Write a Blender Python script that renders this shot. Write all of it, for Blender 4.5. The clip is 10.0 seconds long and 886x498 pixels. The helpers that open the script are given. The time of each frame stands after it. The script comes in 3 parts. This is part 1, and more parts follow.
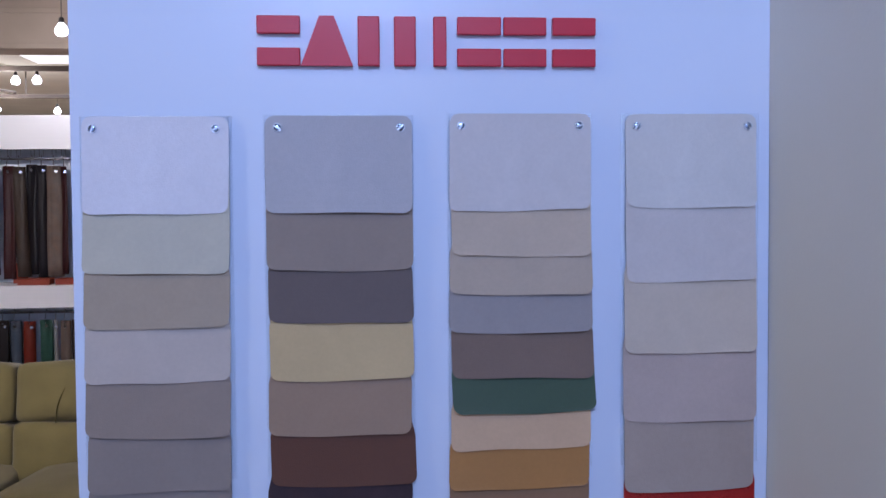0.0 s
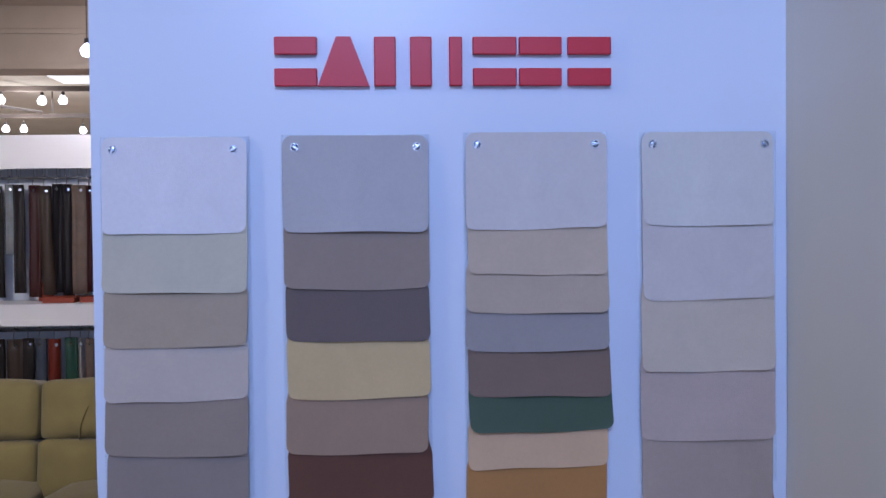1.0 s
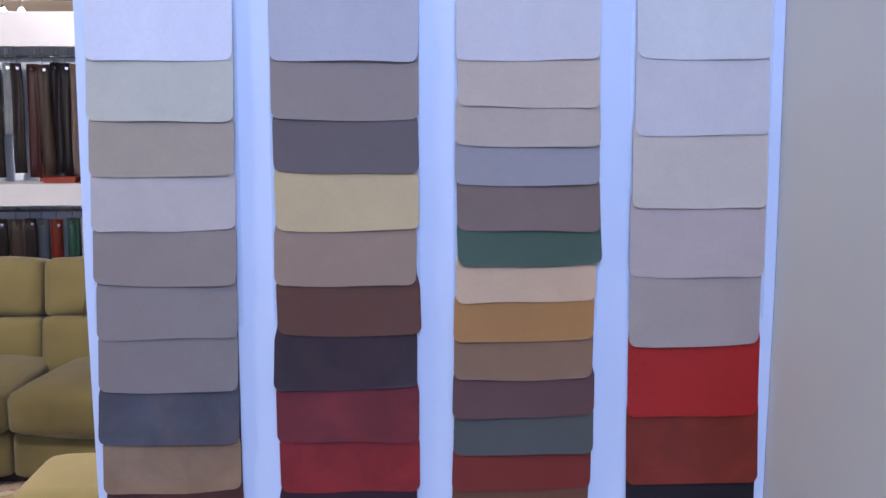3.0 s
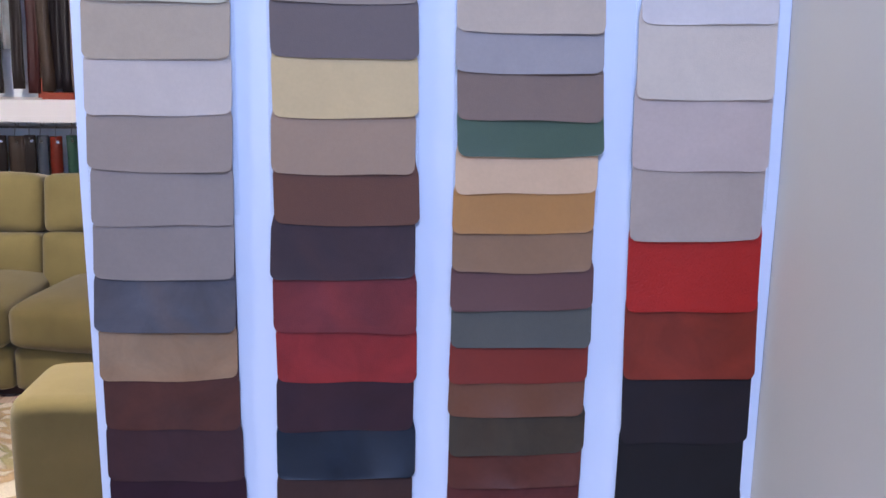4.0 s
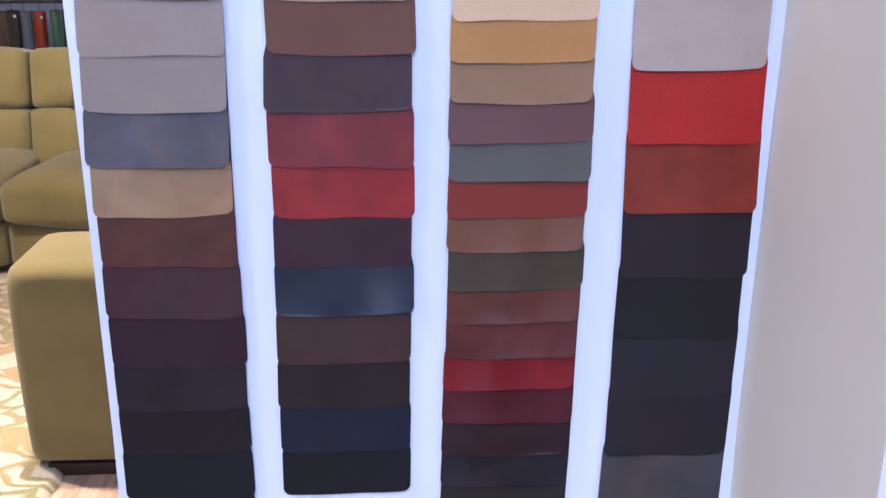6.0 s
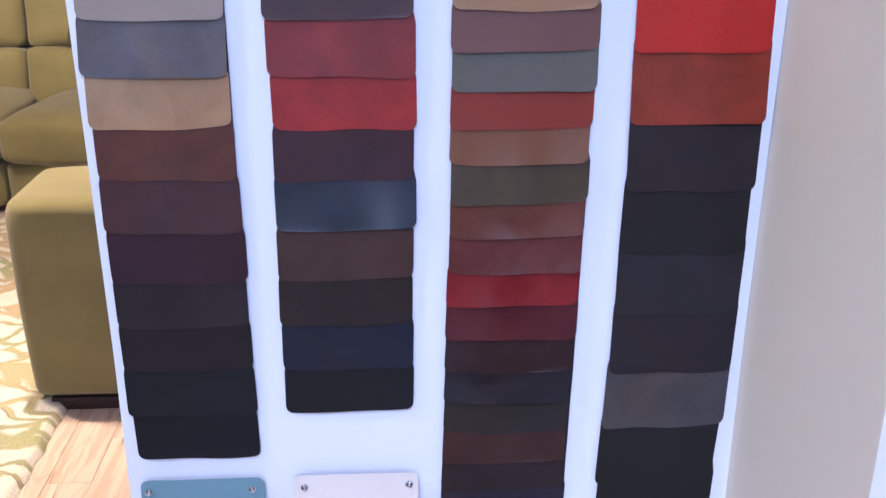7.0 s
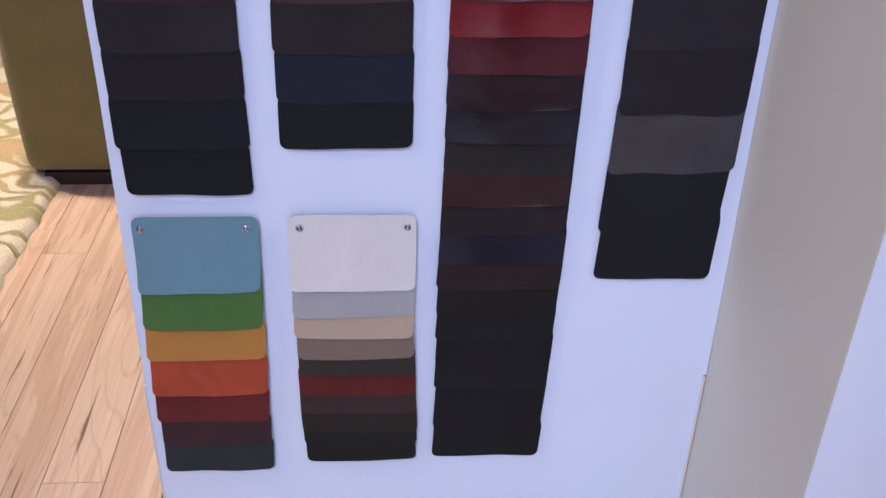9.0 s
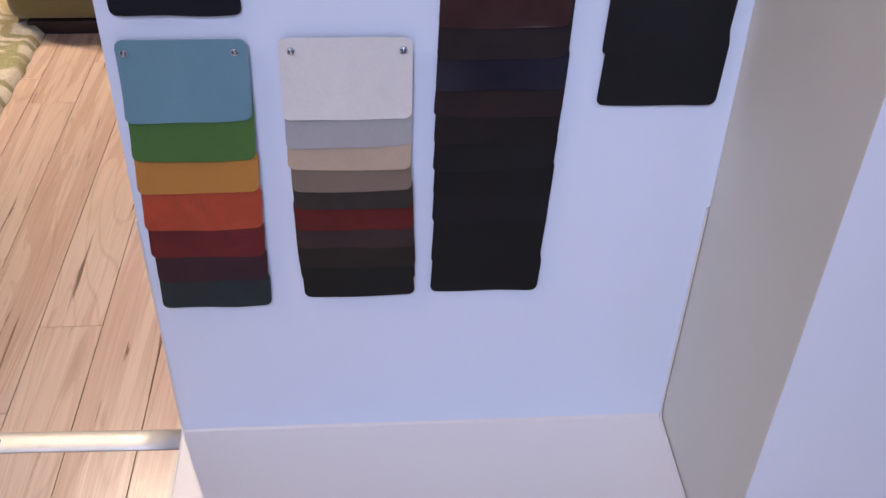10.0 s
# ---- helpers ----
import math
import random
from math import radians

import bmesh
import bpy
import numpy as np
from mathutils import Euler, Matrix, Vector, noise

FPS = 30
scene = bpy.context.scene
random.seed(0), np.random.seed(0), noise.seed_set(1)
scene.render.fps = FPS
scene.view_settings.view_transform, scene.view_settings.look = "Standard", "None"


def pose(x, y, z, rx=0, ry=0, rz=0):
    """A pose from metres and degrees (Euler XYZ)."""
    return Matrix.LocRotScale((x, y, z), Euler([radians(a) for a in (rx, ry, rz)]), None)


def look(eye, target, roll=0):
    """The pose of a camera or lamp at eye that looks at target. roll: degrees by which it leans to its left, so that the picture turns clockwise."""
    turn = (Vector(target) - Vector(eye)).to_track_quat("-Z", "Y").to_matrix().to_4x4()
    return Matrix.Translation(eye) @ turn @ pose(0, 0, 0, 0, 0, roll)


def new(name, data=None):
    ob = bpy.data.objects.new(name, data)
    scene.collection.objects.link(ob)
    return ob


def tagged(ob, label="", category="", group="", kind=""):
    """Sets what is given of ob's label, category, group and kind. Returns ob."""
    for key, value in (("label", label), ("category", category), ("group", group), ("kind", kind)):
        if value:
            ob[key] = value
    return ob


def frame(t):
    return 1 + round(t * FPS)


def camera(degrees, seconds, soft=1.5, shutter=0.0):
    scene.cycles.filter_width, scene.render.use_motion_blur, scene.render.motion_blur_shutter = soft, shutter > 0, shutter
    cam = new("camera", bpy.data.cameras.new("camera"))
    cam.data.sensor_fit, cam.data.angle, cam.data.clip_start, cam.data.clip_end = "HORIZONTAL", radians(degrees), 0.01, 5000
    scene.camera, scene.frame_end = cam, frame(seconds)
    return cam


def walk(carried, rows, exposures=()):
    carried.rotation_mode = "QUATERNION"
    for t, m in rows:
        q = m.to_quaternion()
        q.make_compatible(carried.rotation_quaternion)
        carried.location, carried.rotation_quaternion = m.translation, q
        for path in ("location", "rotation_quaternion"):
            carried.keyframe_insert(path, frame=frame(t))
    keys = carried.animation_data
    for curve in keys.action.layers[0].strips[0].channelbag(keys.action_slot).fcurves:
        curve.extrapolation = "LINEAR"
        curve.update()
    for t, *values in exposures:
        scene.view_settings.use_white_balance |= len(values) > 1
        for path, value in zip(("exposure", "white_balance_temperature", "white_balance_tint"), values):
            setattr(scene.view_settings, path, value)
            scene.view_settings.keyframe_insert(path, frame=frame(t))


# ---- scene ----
cam = camera(46.6, 10.0)
PATH = [
    (0, (-0.082, -1.151, 1.61), (0.086, 0.84, 1.526), -0.4),
    (0.5, (-0.079, -1.152, 1.611), (0.057, 0.843, 1.55), -0.4),
    (1, (-0.075, -1.155, 1.612), (0.049, 0.841, 1.561), -0.6),
    (1.5, (-0.069, -1.157, 1.609), (0.058, 0.838, 1.554), -0.5),
    (2, (-0.062, -1.149, 1.587), (0.068, 0.843, 1.456), -0.7),
    (2.5, (-0.059, -1.152, 1.563), (0.062, 0.835, 1.371), -0.5),
    (4, (-0.054, -1.142, 1.493), (0.056, 0.817, 1.11), 0.7),
    (4.5, (-0.052, -1.138, 1.471), (0.064, 0.807, 1.02), 0.4),
    (5, (-0.055, -1.137, 1.455), (0.066, 0.789, 0.93), 0.4),
    (6.5, (-0.059, -1.137, 1.411), (0.062, 0.758, 0.783), 0.3),
    (7, (-0.06, -1.13, 1.386), (0.058, 0.743, 0.695), 0.2),
    (7.5, (-0.061, -1.123, 1.36), (0.058, 0.715, 0.581), 0.5),
    (8, (-0.061, -1.119, 1.338), (0.052, 0.689, 0.491), 0.2),
    (8.5, (-0.058, -1.119, 1.315), (0.056, 0.66, 0.407), 0.4),
    (9, (-0.061, -1.116, 1.275), (0.055, 0.605, 0.263), 1.4),
    (9.5, (-0.063, -1.118, 1.242), (0.055, 0.537, 0.125), 1.6),
    (10, (-0.062, -1.115, 1.211), (0.057, 0.466, -0.008), 1.3),
]
EXPOSURES = [(0.0, -1.16, 5620, 15), (1.5, -1.2, 5620, 15), (2.5, -0.87, 5690, 14), (4.5, -0.28, 6060, 14), (6.5, 0.02, 6370, 17), (7.0, 0.01, 6400, 16), (7.5, -0.24, 6550, 16), (8.0, -0.5, 6650, 16), (8.5, -0.51, 6700, 16), (9.0, -0.56, 6750, 17), (10.0, -0.79, 6800, 17)]
walk(cam, [(t, look(eye, target, roll)) for t, eye, target, roll in PATH], EXPOSURES)

# ---- world, daylight through the shopfront, lamps ----
world = bpy.data.worlds.new("world")
scene.world = world
world.use_nodes = True
wn = world.node_tree.nodes
sky = wn.new("ShaderNodeTexSky")
sky.sky_type, sky.sun_disc, sky.sun_elevation, sky.sun_rotation = "NISHITA", False, radians(36), radians(180)
wn["Background"].inputs["Strength"].default_value = 0.1
world.node_tree.links.new(sky.outputs["Color"], wn["Background"].inputs["Color"])


def area_lamp(name, m, sx, sy, watts, colour):
    d = bpy.data.lights.new(name, "AREA")
    d.shape, d.size, d.size_y, d.energy, d.color = "RECTANGLE", sx, sy, watts, colour
    ob = new(name, d)
    ob.matrix_world = m
    return ob


def spot_lamp(name, eye, target, watts, colour, cone=80, blend=0.6, radius=0.04):
    d = bpy.data.lights.new(name, "SPOT")
    d.energy, d.color, d.spot_size, d.spot_blend, d.shadow_soft_size = watts, colour, radians(cone), blend, radius
    ob = new(name, d)
    ob.matrix_world = look(eye, target)
    return ob


COOL = (0.48, 0.61, 1.0)
# daylight in the shopfront's panes behind the camera
WINDOWS = [(-3.4, -1.75), (-1.5, -1.08), (-0.36, 0.08), (1.3, 2.3)]
for (wx0, wx1), watts in zip(WINDOWS, (10, 62, 62, 25)):
    area_lamp("daylight", look(((wx0 + wx1) / 2, -5.12, 1.45), ((wx0 + wx1) / 2, 0, 1.45)), wx1 - wx0, 2.7, watts * (wx1 - wx0), COOL)
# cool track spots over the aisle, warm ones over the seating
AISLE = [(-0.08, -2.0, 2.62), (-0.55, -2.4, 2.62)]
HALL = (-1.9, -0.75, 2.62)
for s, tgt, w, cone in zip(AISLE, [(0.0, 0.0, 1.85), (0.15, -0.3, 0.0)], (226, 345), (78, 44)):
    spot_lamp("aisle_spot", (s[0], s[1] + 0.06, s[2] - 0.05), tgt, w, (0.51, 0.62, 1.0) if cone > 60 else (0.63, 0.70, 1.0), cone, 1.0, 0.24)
spot_lamp("hall_spot", (HALL[0], HALL[1], HALL[2] - 0.06), (0.4, -0.15, 0.75), 118, (1.0, 0.89, 0.75), 70, 0.8, 0.06)
SEATING = [(-1.0, 1.62, 2.6), (-1.9, 1.8, 2.6), (-2.3, 1.3, 2.6)]
for s, tgt, w in zip(SEATING, [(-0.8, 0.7, 0.0), (-1.5, 2.2, 0.0), (-1.75, 4.6, 1.45)], (275, 270, 520)):
    spot_lamp("seating_spot", (s[0], s[1], s[2] - 0.07), tgt, w, (1.0, 0.88, 0.76) if tgt[2] > 0 else (1.0, 0.84, 0.64), 60 if tgt[2] > 0 else 85, 0.7, 0.04)


def point_lamp(name, place, watts, colour):
    d = bpy.data.lights.new(name, "POINT")
    d.energy, d.color, d.shadow_soft_size = watts, colour, 0.05
    ob = new(name, d)
    ob.location = place
    return ob


point_lamp("shelf_lamp_light", (-1.60, 4.36, 2.46), 22, (1.0, 0.92, 0.88))
point_lamp("track_light", (-2.8, 6.9, 2.5), 34, (1.0, 0.88, 0.76))
point_lamp("track_light", (-3.4, 8.9, 2.46), 34, (1.0, 0.88, 0.76))
area_lamp("far_hall_light", look((-4, 9.5, 2.85), (-4, 9.5, 0)), 5, 3, 340, (1.0, 0.93, 0.88))


# ---- materials ----
def rgb(h):
    v = [int(h[i:i + 2], 16) / 255 for i in (0, 2, 4)]
    return tuple(c / 12.92 if c <= 0.04045 else ((c + 0.055) / 1.055) ** 2.4 for c in v) + (1.0,)


def material(name):
    m = bpy.data.materials.new(name)
    m.use_nodes = True
    n = m.node_tree.nodes
    return m, n, m.node_tree.links, n["Principled BSDF"]


def noise_node(n, links, scale, detail=3.0, rough=0.55, vec=None, distort=0.0):
    t = n.new("ShaderNodeTexNoise")
    t.inputs["Scale"].default_value, t.inputs["Detail"].default_value = scale, detail
    t.inputs["Roughness"].default_value, t.inputs["Distortion"].default_value = rough, distort
    if vec is not None:
        links.new(vec, t.inputs["Vector"])
    return t.outputs["Fac"]


def ramp(n, links, fac, stops):
    r = n.new("ShaderNodeValToRGB")
    while len(r.color_ramp.elements) < len(stops):
        r.color_ramp.elements.new(0.5)
    for e, (p, c) in zip(r.color_ramp.elements, stops):
        e.position, e.color = p, c
    links.new(fac, r.inputs["Fac"])
    return r.outputs["Color"]


def span(n, links, fac, a, b, c, d):
    r = n.new("ShaderNodeMapRange")
    for key, v in zip(("From Min", "From Max", "To Min", "To Max"), (a, b, c, d)):
        r.inputs[key].default_value = v
    links.new(fac, r.inputs["Value"])
    return r.outputs["Result"]


def scaled(n, links, colour, fac):
    """A colour times a number."""
    v = n.new("ShaderNodeVectorMath")
    v.operation = "SCALE"
    if isinstance(colour, tuple):
        v.inputs[0].default_value = colour[:3]
    else:
        links.new(colour, v.inputs[0])
    links.new(fac, v.inputs["Scale"])
    return v.outputs["Vector"]


def blend(n, links, fac, a, b):
    m = n.new("ShaderNodeMix")
    m.data_type = "RGBA"
    links.new(fac, m.inputs["Factor"])
    for sock, v in (("A", a), ("B", b)):
        s = [i for i in m.inputs if i.name == sock and i.type == "RGBA"][0]
        if isinstance(v, tuple):
            s.default_value = v
        else:
            links.new(v, s)
    return [o for o in m.outputs if o.type == "RGBA"][0]


def relief(n, links, bsdf, height, strength, distance):
    b = n.new("ShaderNodeBump")
    b.inputs["Strength"].default_value, b.inputs["Distance"].default_value = strength, distance
    links.new(height, b.inputs["Height"])
    links.new(b.outputs["Normal"], bsdf.inputs["Normal"])


def coords(n, kind="Object", sx=1, sy=1, sz=1, links=None):
    t = n.new("ShaderNodeTexCoord").outputs[kind]
    m = n.new("ShaderNodeMapping")
    m.inputs["Scale"].default_value = (sx, sy, sz)
    links.new(t, m.inputs["Vector"])
    return m.outputs["Vector"]


def paint(name, h, rough=0.5, mottle=0.06, grain=0.15, spec=0.4):
    m, n, links, b = material(name)
    v = coords(n, links=links)
    big = noise_node(n, links, 2.2, 3, vec=v)
    links.new(scaled(n, links, rgb(h), span(n, links, big, 0.3, 0.7, 1 - mottle, 1 + mottle)), b.inputs["Base Color"])
    fine = noise_node(n, links, 160, 2, vec=v)
    links.new(span(n, links, noise_node(n, links, 9, 3, vec=v), 0.3, 0.7, rough - 0.03, rough + 0.03), b.inputs["Roughness"])
    b.inputs["Specular IOR Level"].default_value = spec
    relief(n, links, b, fine, grain, 0.0006)
    return m


LEATHERS = {}


def leather(h, rough=0.5, mottle=0.10, pebble=520.0, crinkle=0.25):
    """Dyed hide: pebbled grain, faint creases and cloudy dye."""
    key = (h, rough, mottle, pebble, crinkle)
    if key in LEATHERS:
        return LEATHERS[key]
    m, n, links, b = material("leather_" + h)
    v = coords(n, links=links)
    cloud = noise_node(n, links, 17, 4, 0.6, v, 0.6)
    speck = noise_node(n, links, 240, 2, 0.5, v)
    f = n.new("ShaderNodeMath")
    f.operation = "MULTIPLY"
    links.new(span(n, links, cloud, 0.28, 0.72, 1 - mottle, 1 + mottle), f.inputs[0])
    links.new(span(n, links, speck, 0.3, 0.7, 0.98, 1.02), f.inputs[1])
    base = rgb(h)
    if mottle > 0.1:
        dye = noise_node(n, links, 9, 3, 0.6, v, 1.0)
        warm = (base[0] * 1.06, base[1] * 0.98, base[2] * 0.91, 1.0)
        cold = (base[0] * 0.93, base[1] * 1.0, base[2] * 1.06, 1.0)
        base = blend(n, links, span(n, links, dye, 0.35, 0.65, 0, 1), cold, warm)
    links.new(scaled(n, links, base, f.outputs[0]), b.inputs["Base Color"])
    vor = n.new("ShaderNodeTexVoronoi")
    vor.feature = "DISTANCE_TO_EDGE"
    vor.inputs["Scale"].default_value = pebble
    links.new(v, vor.inputs["Vector"])
    h2 = n.new("ShaderNodeMath")
    h2.operation = "ADD"
    links.new(span(n, links, vor.outputs["Distance"], 0, 0.35, 0, 0.7), h2.inputs[0])
    links.new(noise_node(n, links, 60, 4, 0.6, v), h2.inputs[1])
    relief(n, links, b, h2.outputs[0], crinkle, 0.0006)
    links.new(span(n, links, cloud, 0.3, 0.7, rough - 0.05, rough + 0.07), b.inputs["Roughness"])
    b.inputs["Specular IOR Level"].default_value = 0.25 if rough > 0.3 else 0.42
    LEATHERS[key] = m
    return m


def fabric(name, h, weave=900.0, mottle=0.12):
    m, n, links, b = material(name)
    v = coords(n, links=links)
    big = noise_node(n, links, 5, 4, 0.6, v)
    fine = noise_node(n, links, weave, 2, 0.6, v)
    f = n.new("ShaderNodeMath")
    f.operation = "MULTIPLY"
    links.new(span(n, links, big, 0.3, 0.7, 1 - mottle, 1 + mottle), f.inputs[0])
    links.new(span(n, links, fine, 0.3, 0.7, 0.88, 1.12), f.inputs[1])
    links.new(scaled(n, links, rgb(h), f.outputs[0]), b.inputs["Base Color"])
    b.inputs["Roughness"].default_value = 0.85
    b.inputs["Sheen Weight"].default_value = 0.25
    b.inputs["Specular IOR Level"].default_value = 0.2
    h2 = n.new("ShaderNodeMath")
    h2.operation = "ADD"
    links.new(fine, h2.inputs[0])
    links.new(noise_node(n, links, 22, 3, 0.5, v), h2.inputs[1])
    relief(n, links, b, h2.outputs[0], 0.35, 0.002)
    return m


def metal(name, h, rough=0.3, scratch=0.0):
    m, n, links, b = material(name)
    v = coords(n, "Object", 1, 1, 1, links)
    b.inputs["Metallic"].default_value = 1.0
    b.inputs["Base Color"].default_value = rgb(h)
    r = noise_node(n, links, 55, 4, 0.65, v)
    links.new(span(n, links, r, 0.3, 0.7, max(0.04, rough - 0.1), rough + 0.14), b.inputs["Roughness"])
    if scratch:
        relief(n, links, b, noise_node(n, links, 260, 3, 0.7, v), scratch, 0.0008)
    return m


def glow(name, colour, strength):
    m, n, links, b = material(name)
    b.inputs["Base Color"].default_value = (0.8, 0.8, 0.8, 1)
    b.inputs["Emission Color"].default_value = (*colour, 1)
    b.inputs["Emission Strength"].default_value = strength
    return m


def clear_film():
    m, n, links, b = material("clear_film")
    mix, clear, gloss = n.new("ShaderNodeMixShader"), n.new("ShaderNodeBsdfTransparent"), n.new("ShaderNodeBsdfGlossy")
    clear.inputs["Color"].default_value = (0.985, 0.99, 0.99, 1)
    gloss.inputs["Roughness"].default_value = 0.08
    fr = n.new("ShaderNodeFresnel")
    fr.inputs["IOR"].default_value = 1.5
    links.new(fr.outputs["Fac"], mix.inputs["Fac"])
    links.new(clear.outputs[0], mix.inputs[1])
    links.new(gloss.outputs[0], mix.inputs[2])
    links.new(mix.outputs[0], n["Material Output"].inputs["Surface"])
    return m


def wood_floor():
    """Pale maple plank: long streaks, dark mineral lines, a tone for each plank."""
    m, n, links, b = material("maple_plank")
    tex = n.new("ShaderNodeTexCoord").outputs["Object"]
    info = n.new("ShaderNodeObjectInfo").outputs["Random"]
    off = n.new("ShaderNodeVectorMath")
    off.operation = "MULTIPLY_ADD"
    rv = n.new("ShaderNodeCombineXYZ")
    for k in range(3):
        links.new(info, rv.inputs[k])
    links.new(rv.outputs[0], off.inputs[0])
    off.inputs[1].default_value = (37.0, 53.0, 11.0)
    links.new(tex, off.inputs[2])
    mp = n.new("ShaderNodeMapping")
    mp.inputs["Scale"].default_value = (17, 1.1, 1)
    links.new(off.outputs[0], mp.inputs["Vector"])
    streak = noise_node(n, links, 1.0, 5, 0.6, mp.outputs[0], 1.2)
    mp2 = n.new("ShaderNodeMapping")
    mp2.inputs["Scale"].default_value = (190, 3.2, 1)
    links.new(off.outputs[0], mp2.inputs["Vector"])
    fine = noise_node(n, links, 1.0, 3, 0.7, mp2.outputs[0])
    mp3 = n.new("ShaderNodeMapping")
    mp3.inputs["Scale"].default_value = (75, 3.4, 1)
    mp3.inputs["Rotation"].default_value = (0, 0, 0.05)
    links.new(off.outputs[0], mp3.inputs["Vector"])
    mineral = noise_node(n, links, 1.0, 3, 0.5, mp3.outputs[0], 0.4)
    base = ramp(n, links, streak, [(0.22, rgb("c9a895")), (0.42, rgb("d3b6a4")), (0.6, rgb("d8c1b1")), (0.85, rgb("cdb19f"))])
    # arched growth lines: contours of a stretched cloud
    mp4 = n.new("ShaderNodeMapping")
    mp4.inputs["Scale"].default_value = (9, 0.9, 1)
    links.new(off.outputs[0], mp4.inputs["Vector"])
    growth = n.new("ShaderNodeMath")
    growth.operation = "MULTIPLY"
    links.new(noise_node(n, links, 1.0, 1, 0.4, mp4.outputs[0], 0.3), growth.inputs[0])
    growth.inputs[1].default_value = 26.0
    ring = n.new("ShaderNodeMath")
    ring.operation = "PINGPONG"
    links.new(growth.outputs[0], ring.inputs[0])
    ring.inputs[1].default_value = 1.0
    base = blend(n, links, span(n, links, ring.outputs[0], 0.78, 1.0, 0, 0.24), base, rgb("9a7058"))
    dark = blend(n, links, span(n, links, mineral, 0.665, 0.715, 0, 0.75), base, rgb("4e3220"))
    tone = n.new("ShaderNodeMath")
    tone.operation = "MULTIPLY"
    links.new(span(n, links, info, 0, 1, 0.95, 1.05), tone.inputs[0])
    links.new(span(n, links, fine, 0.3, 0.7, 0.9, 1.07), tone.inputs[1])
    links.new(scaled(n, links, dark, tone.outputs[0]), b.inputs["Base Color"])
    links.new(span(n, links, streak, 0.3, 0.7, 0.22, 0.34), b.inputs["Roughness"])
    relief(n, links, b, fine, 0.12, 0.0008)
    return m


def rug_pile():
    """Cream tufted pile, carved along wandering olive and tan lines."""
    m, n, links, b = material("rug_pile")
    v = coords(n, "Object", 1, 1, 1, links)
    warp = n.new("ShaderNodeTexNoise")
    warp.inputs["Scale"].default_value = 3.0
    links.new(v, warp.inputs["Vector"])
    add = n.new("ShaderNodeVectorMath")
    add.operation = "MULTIPLY_ADD"
    links.new(warp.outputs["Color"], add.inputs[0])
    add.inputs[1].default_value = (0.42, 0.30, 0)
    links.new(v, add.inputs[2])
    mp = n.new("ShaderNodeMapping")
    mp.inputs["Scale"].default_value = (5.2, 9.5, 1)
    mp.inputs["Rotation"].default_value = (0, 0, 0.5)
    links.new(add.outputs[0], mp.inputs["Vector"])
    vor = n.new("ShaderNodeTexVoronoi")
    vor.feature = "DISTANCE_TO_EDGE"
    vor.inputs["Scale"].default_value = 1.0
    links.new(mp.outputs[0], vor.inputs["Vector"])
    tuft = noise_node(n, links, 170, 3, 0.7, v)
    hue = noise_node(n, links, 2.4, 2, 0.5, v)
    line = blend(n, links, span(n, links, hue, 0.44, 0.56, 0, 1), rgb("b4b088"), rgb("d0b592"))
    mask = span(n, links, vor.outputs["Distance"], 0.05, 0.12, 0, 1)
    col = blend(n, links, mask, line, rgb("ece4d4"))
    links.new(scaled(n, links, col, span(n, links, tuft, 0.3, 0.7, 0.78, 1.1)), b.inputs["Base Color"])
    b.inputs["Roughness"].default_value = 0.95
    b.inputs["Specular IOR Level"].default_value = 0.1
    h2 = n.new("ShaderNodeMath")
    h2.operation = "MULTIPLY_ADD"
    links.new(tuft, h2.inputs[0])
    h2.inputs[1].default_value = 0.5
    links.new(mask, h2.inputs[2])
    relief(n, links, b, h2.outputs[0], 0.9, 0.012)
    return m


M_BOARD = paint("board_laminate", "d6e0ee", 0.32, 0.02, 0.05, 0.5)
M_SHEET = paint("kick_sheet_plastic", "e0dbd8", 0.36, 0.02, 0.05, 0.5)
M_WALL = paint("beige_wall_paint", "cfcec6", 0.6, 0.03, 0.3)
# pale shelf back; on the wall return, beige with cool light painted in
M_WALL_PALE_LIT = paint("pale_and_lit_wall_paint", "e4ebf4", 0.55, 0.03, 0.3)
M_SHELF = paint("white_shelf_laminate", "e2dfe2", 0.4, 0.03, 0.05)
M_CEIL = paint("ceiling_boards", "9c8d7e", 0.7, 0.12, 0.3)
M_CEIL_PALE = paint("pale_ceiling_paint", "c4c3b8", 0.7, 0.08, 0.3)
M_RED = paint("red_acrylic", "c4283a", 0.38, 0.03, 0.1)
M_SCREW = metal("zinc_screw", "93a1b3", 0.2)
M_SLOT = metal("bright_slot", "eef2f6", 0.35)
M_STRIP = metal("brushed_aluminium", "ececec", 0.55, 0.6)
M_HOOK = metal("chrome_hook", "a8a8ac", 0.2)
M_FILM = clear_film()
M_OLIVE = fabric("olive_upholstery", "7a6f48")
M_SEAM = fabric("seam_thread", "5c5228")
M_PLINTH = paint("dark_stained_wood", "2d1a17", 0.45, 0.2, 0.3)
M_FLOOR = wood_floor()
M_RUG = rug_pile()
M_BLACK = paint("black_metal", "2a2828", 0.45, 0.1, 0.2)
M_BULB = glow("bulb_glass", (1.0, 0.94, 0.98), 14.0)
M_PANEL = glow("light_panel", (0.95, 1.0, 0.95), 1.6)
M_BOX_RED = paint("red_card", "86341f", 0.6, 0.12, 0.2)
M_PAPER = paint("printed_paper", "dcd8d4", 0.7, 0.05, 0.1)
M_INK = paint("grey_print", "6f6a6c", 0.7, 0.05, 0.1)
M_RAIL = paint("steel_rail_paint", "59514b", 0.5, 0.1, 0.2)


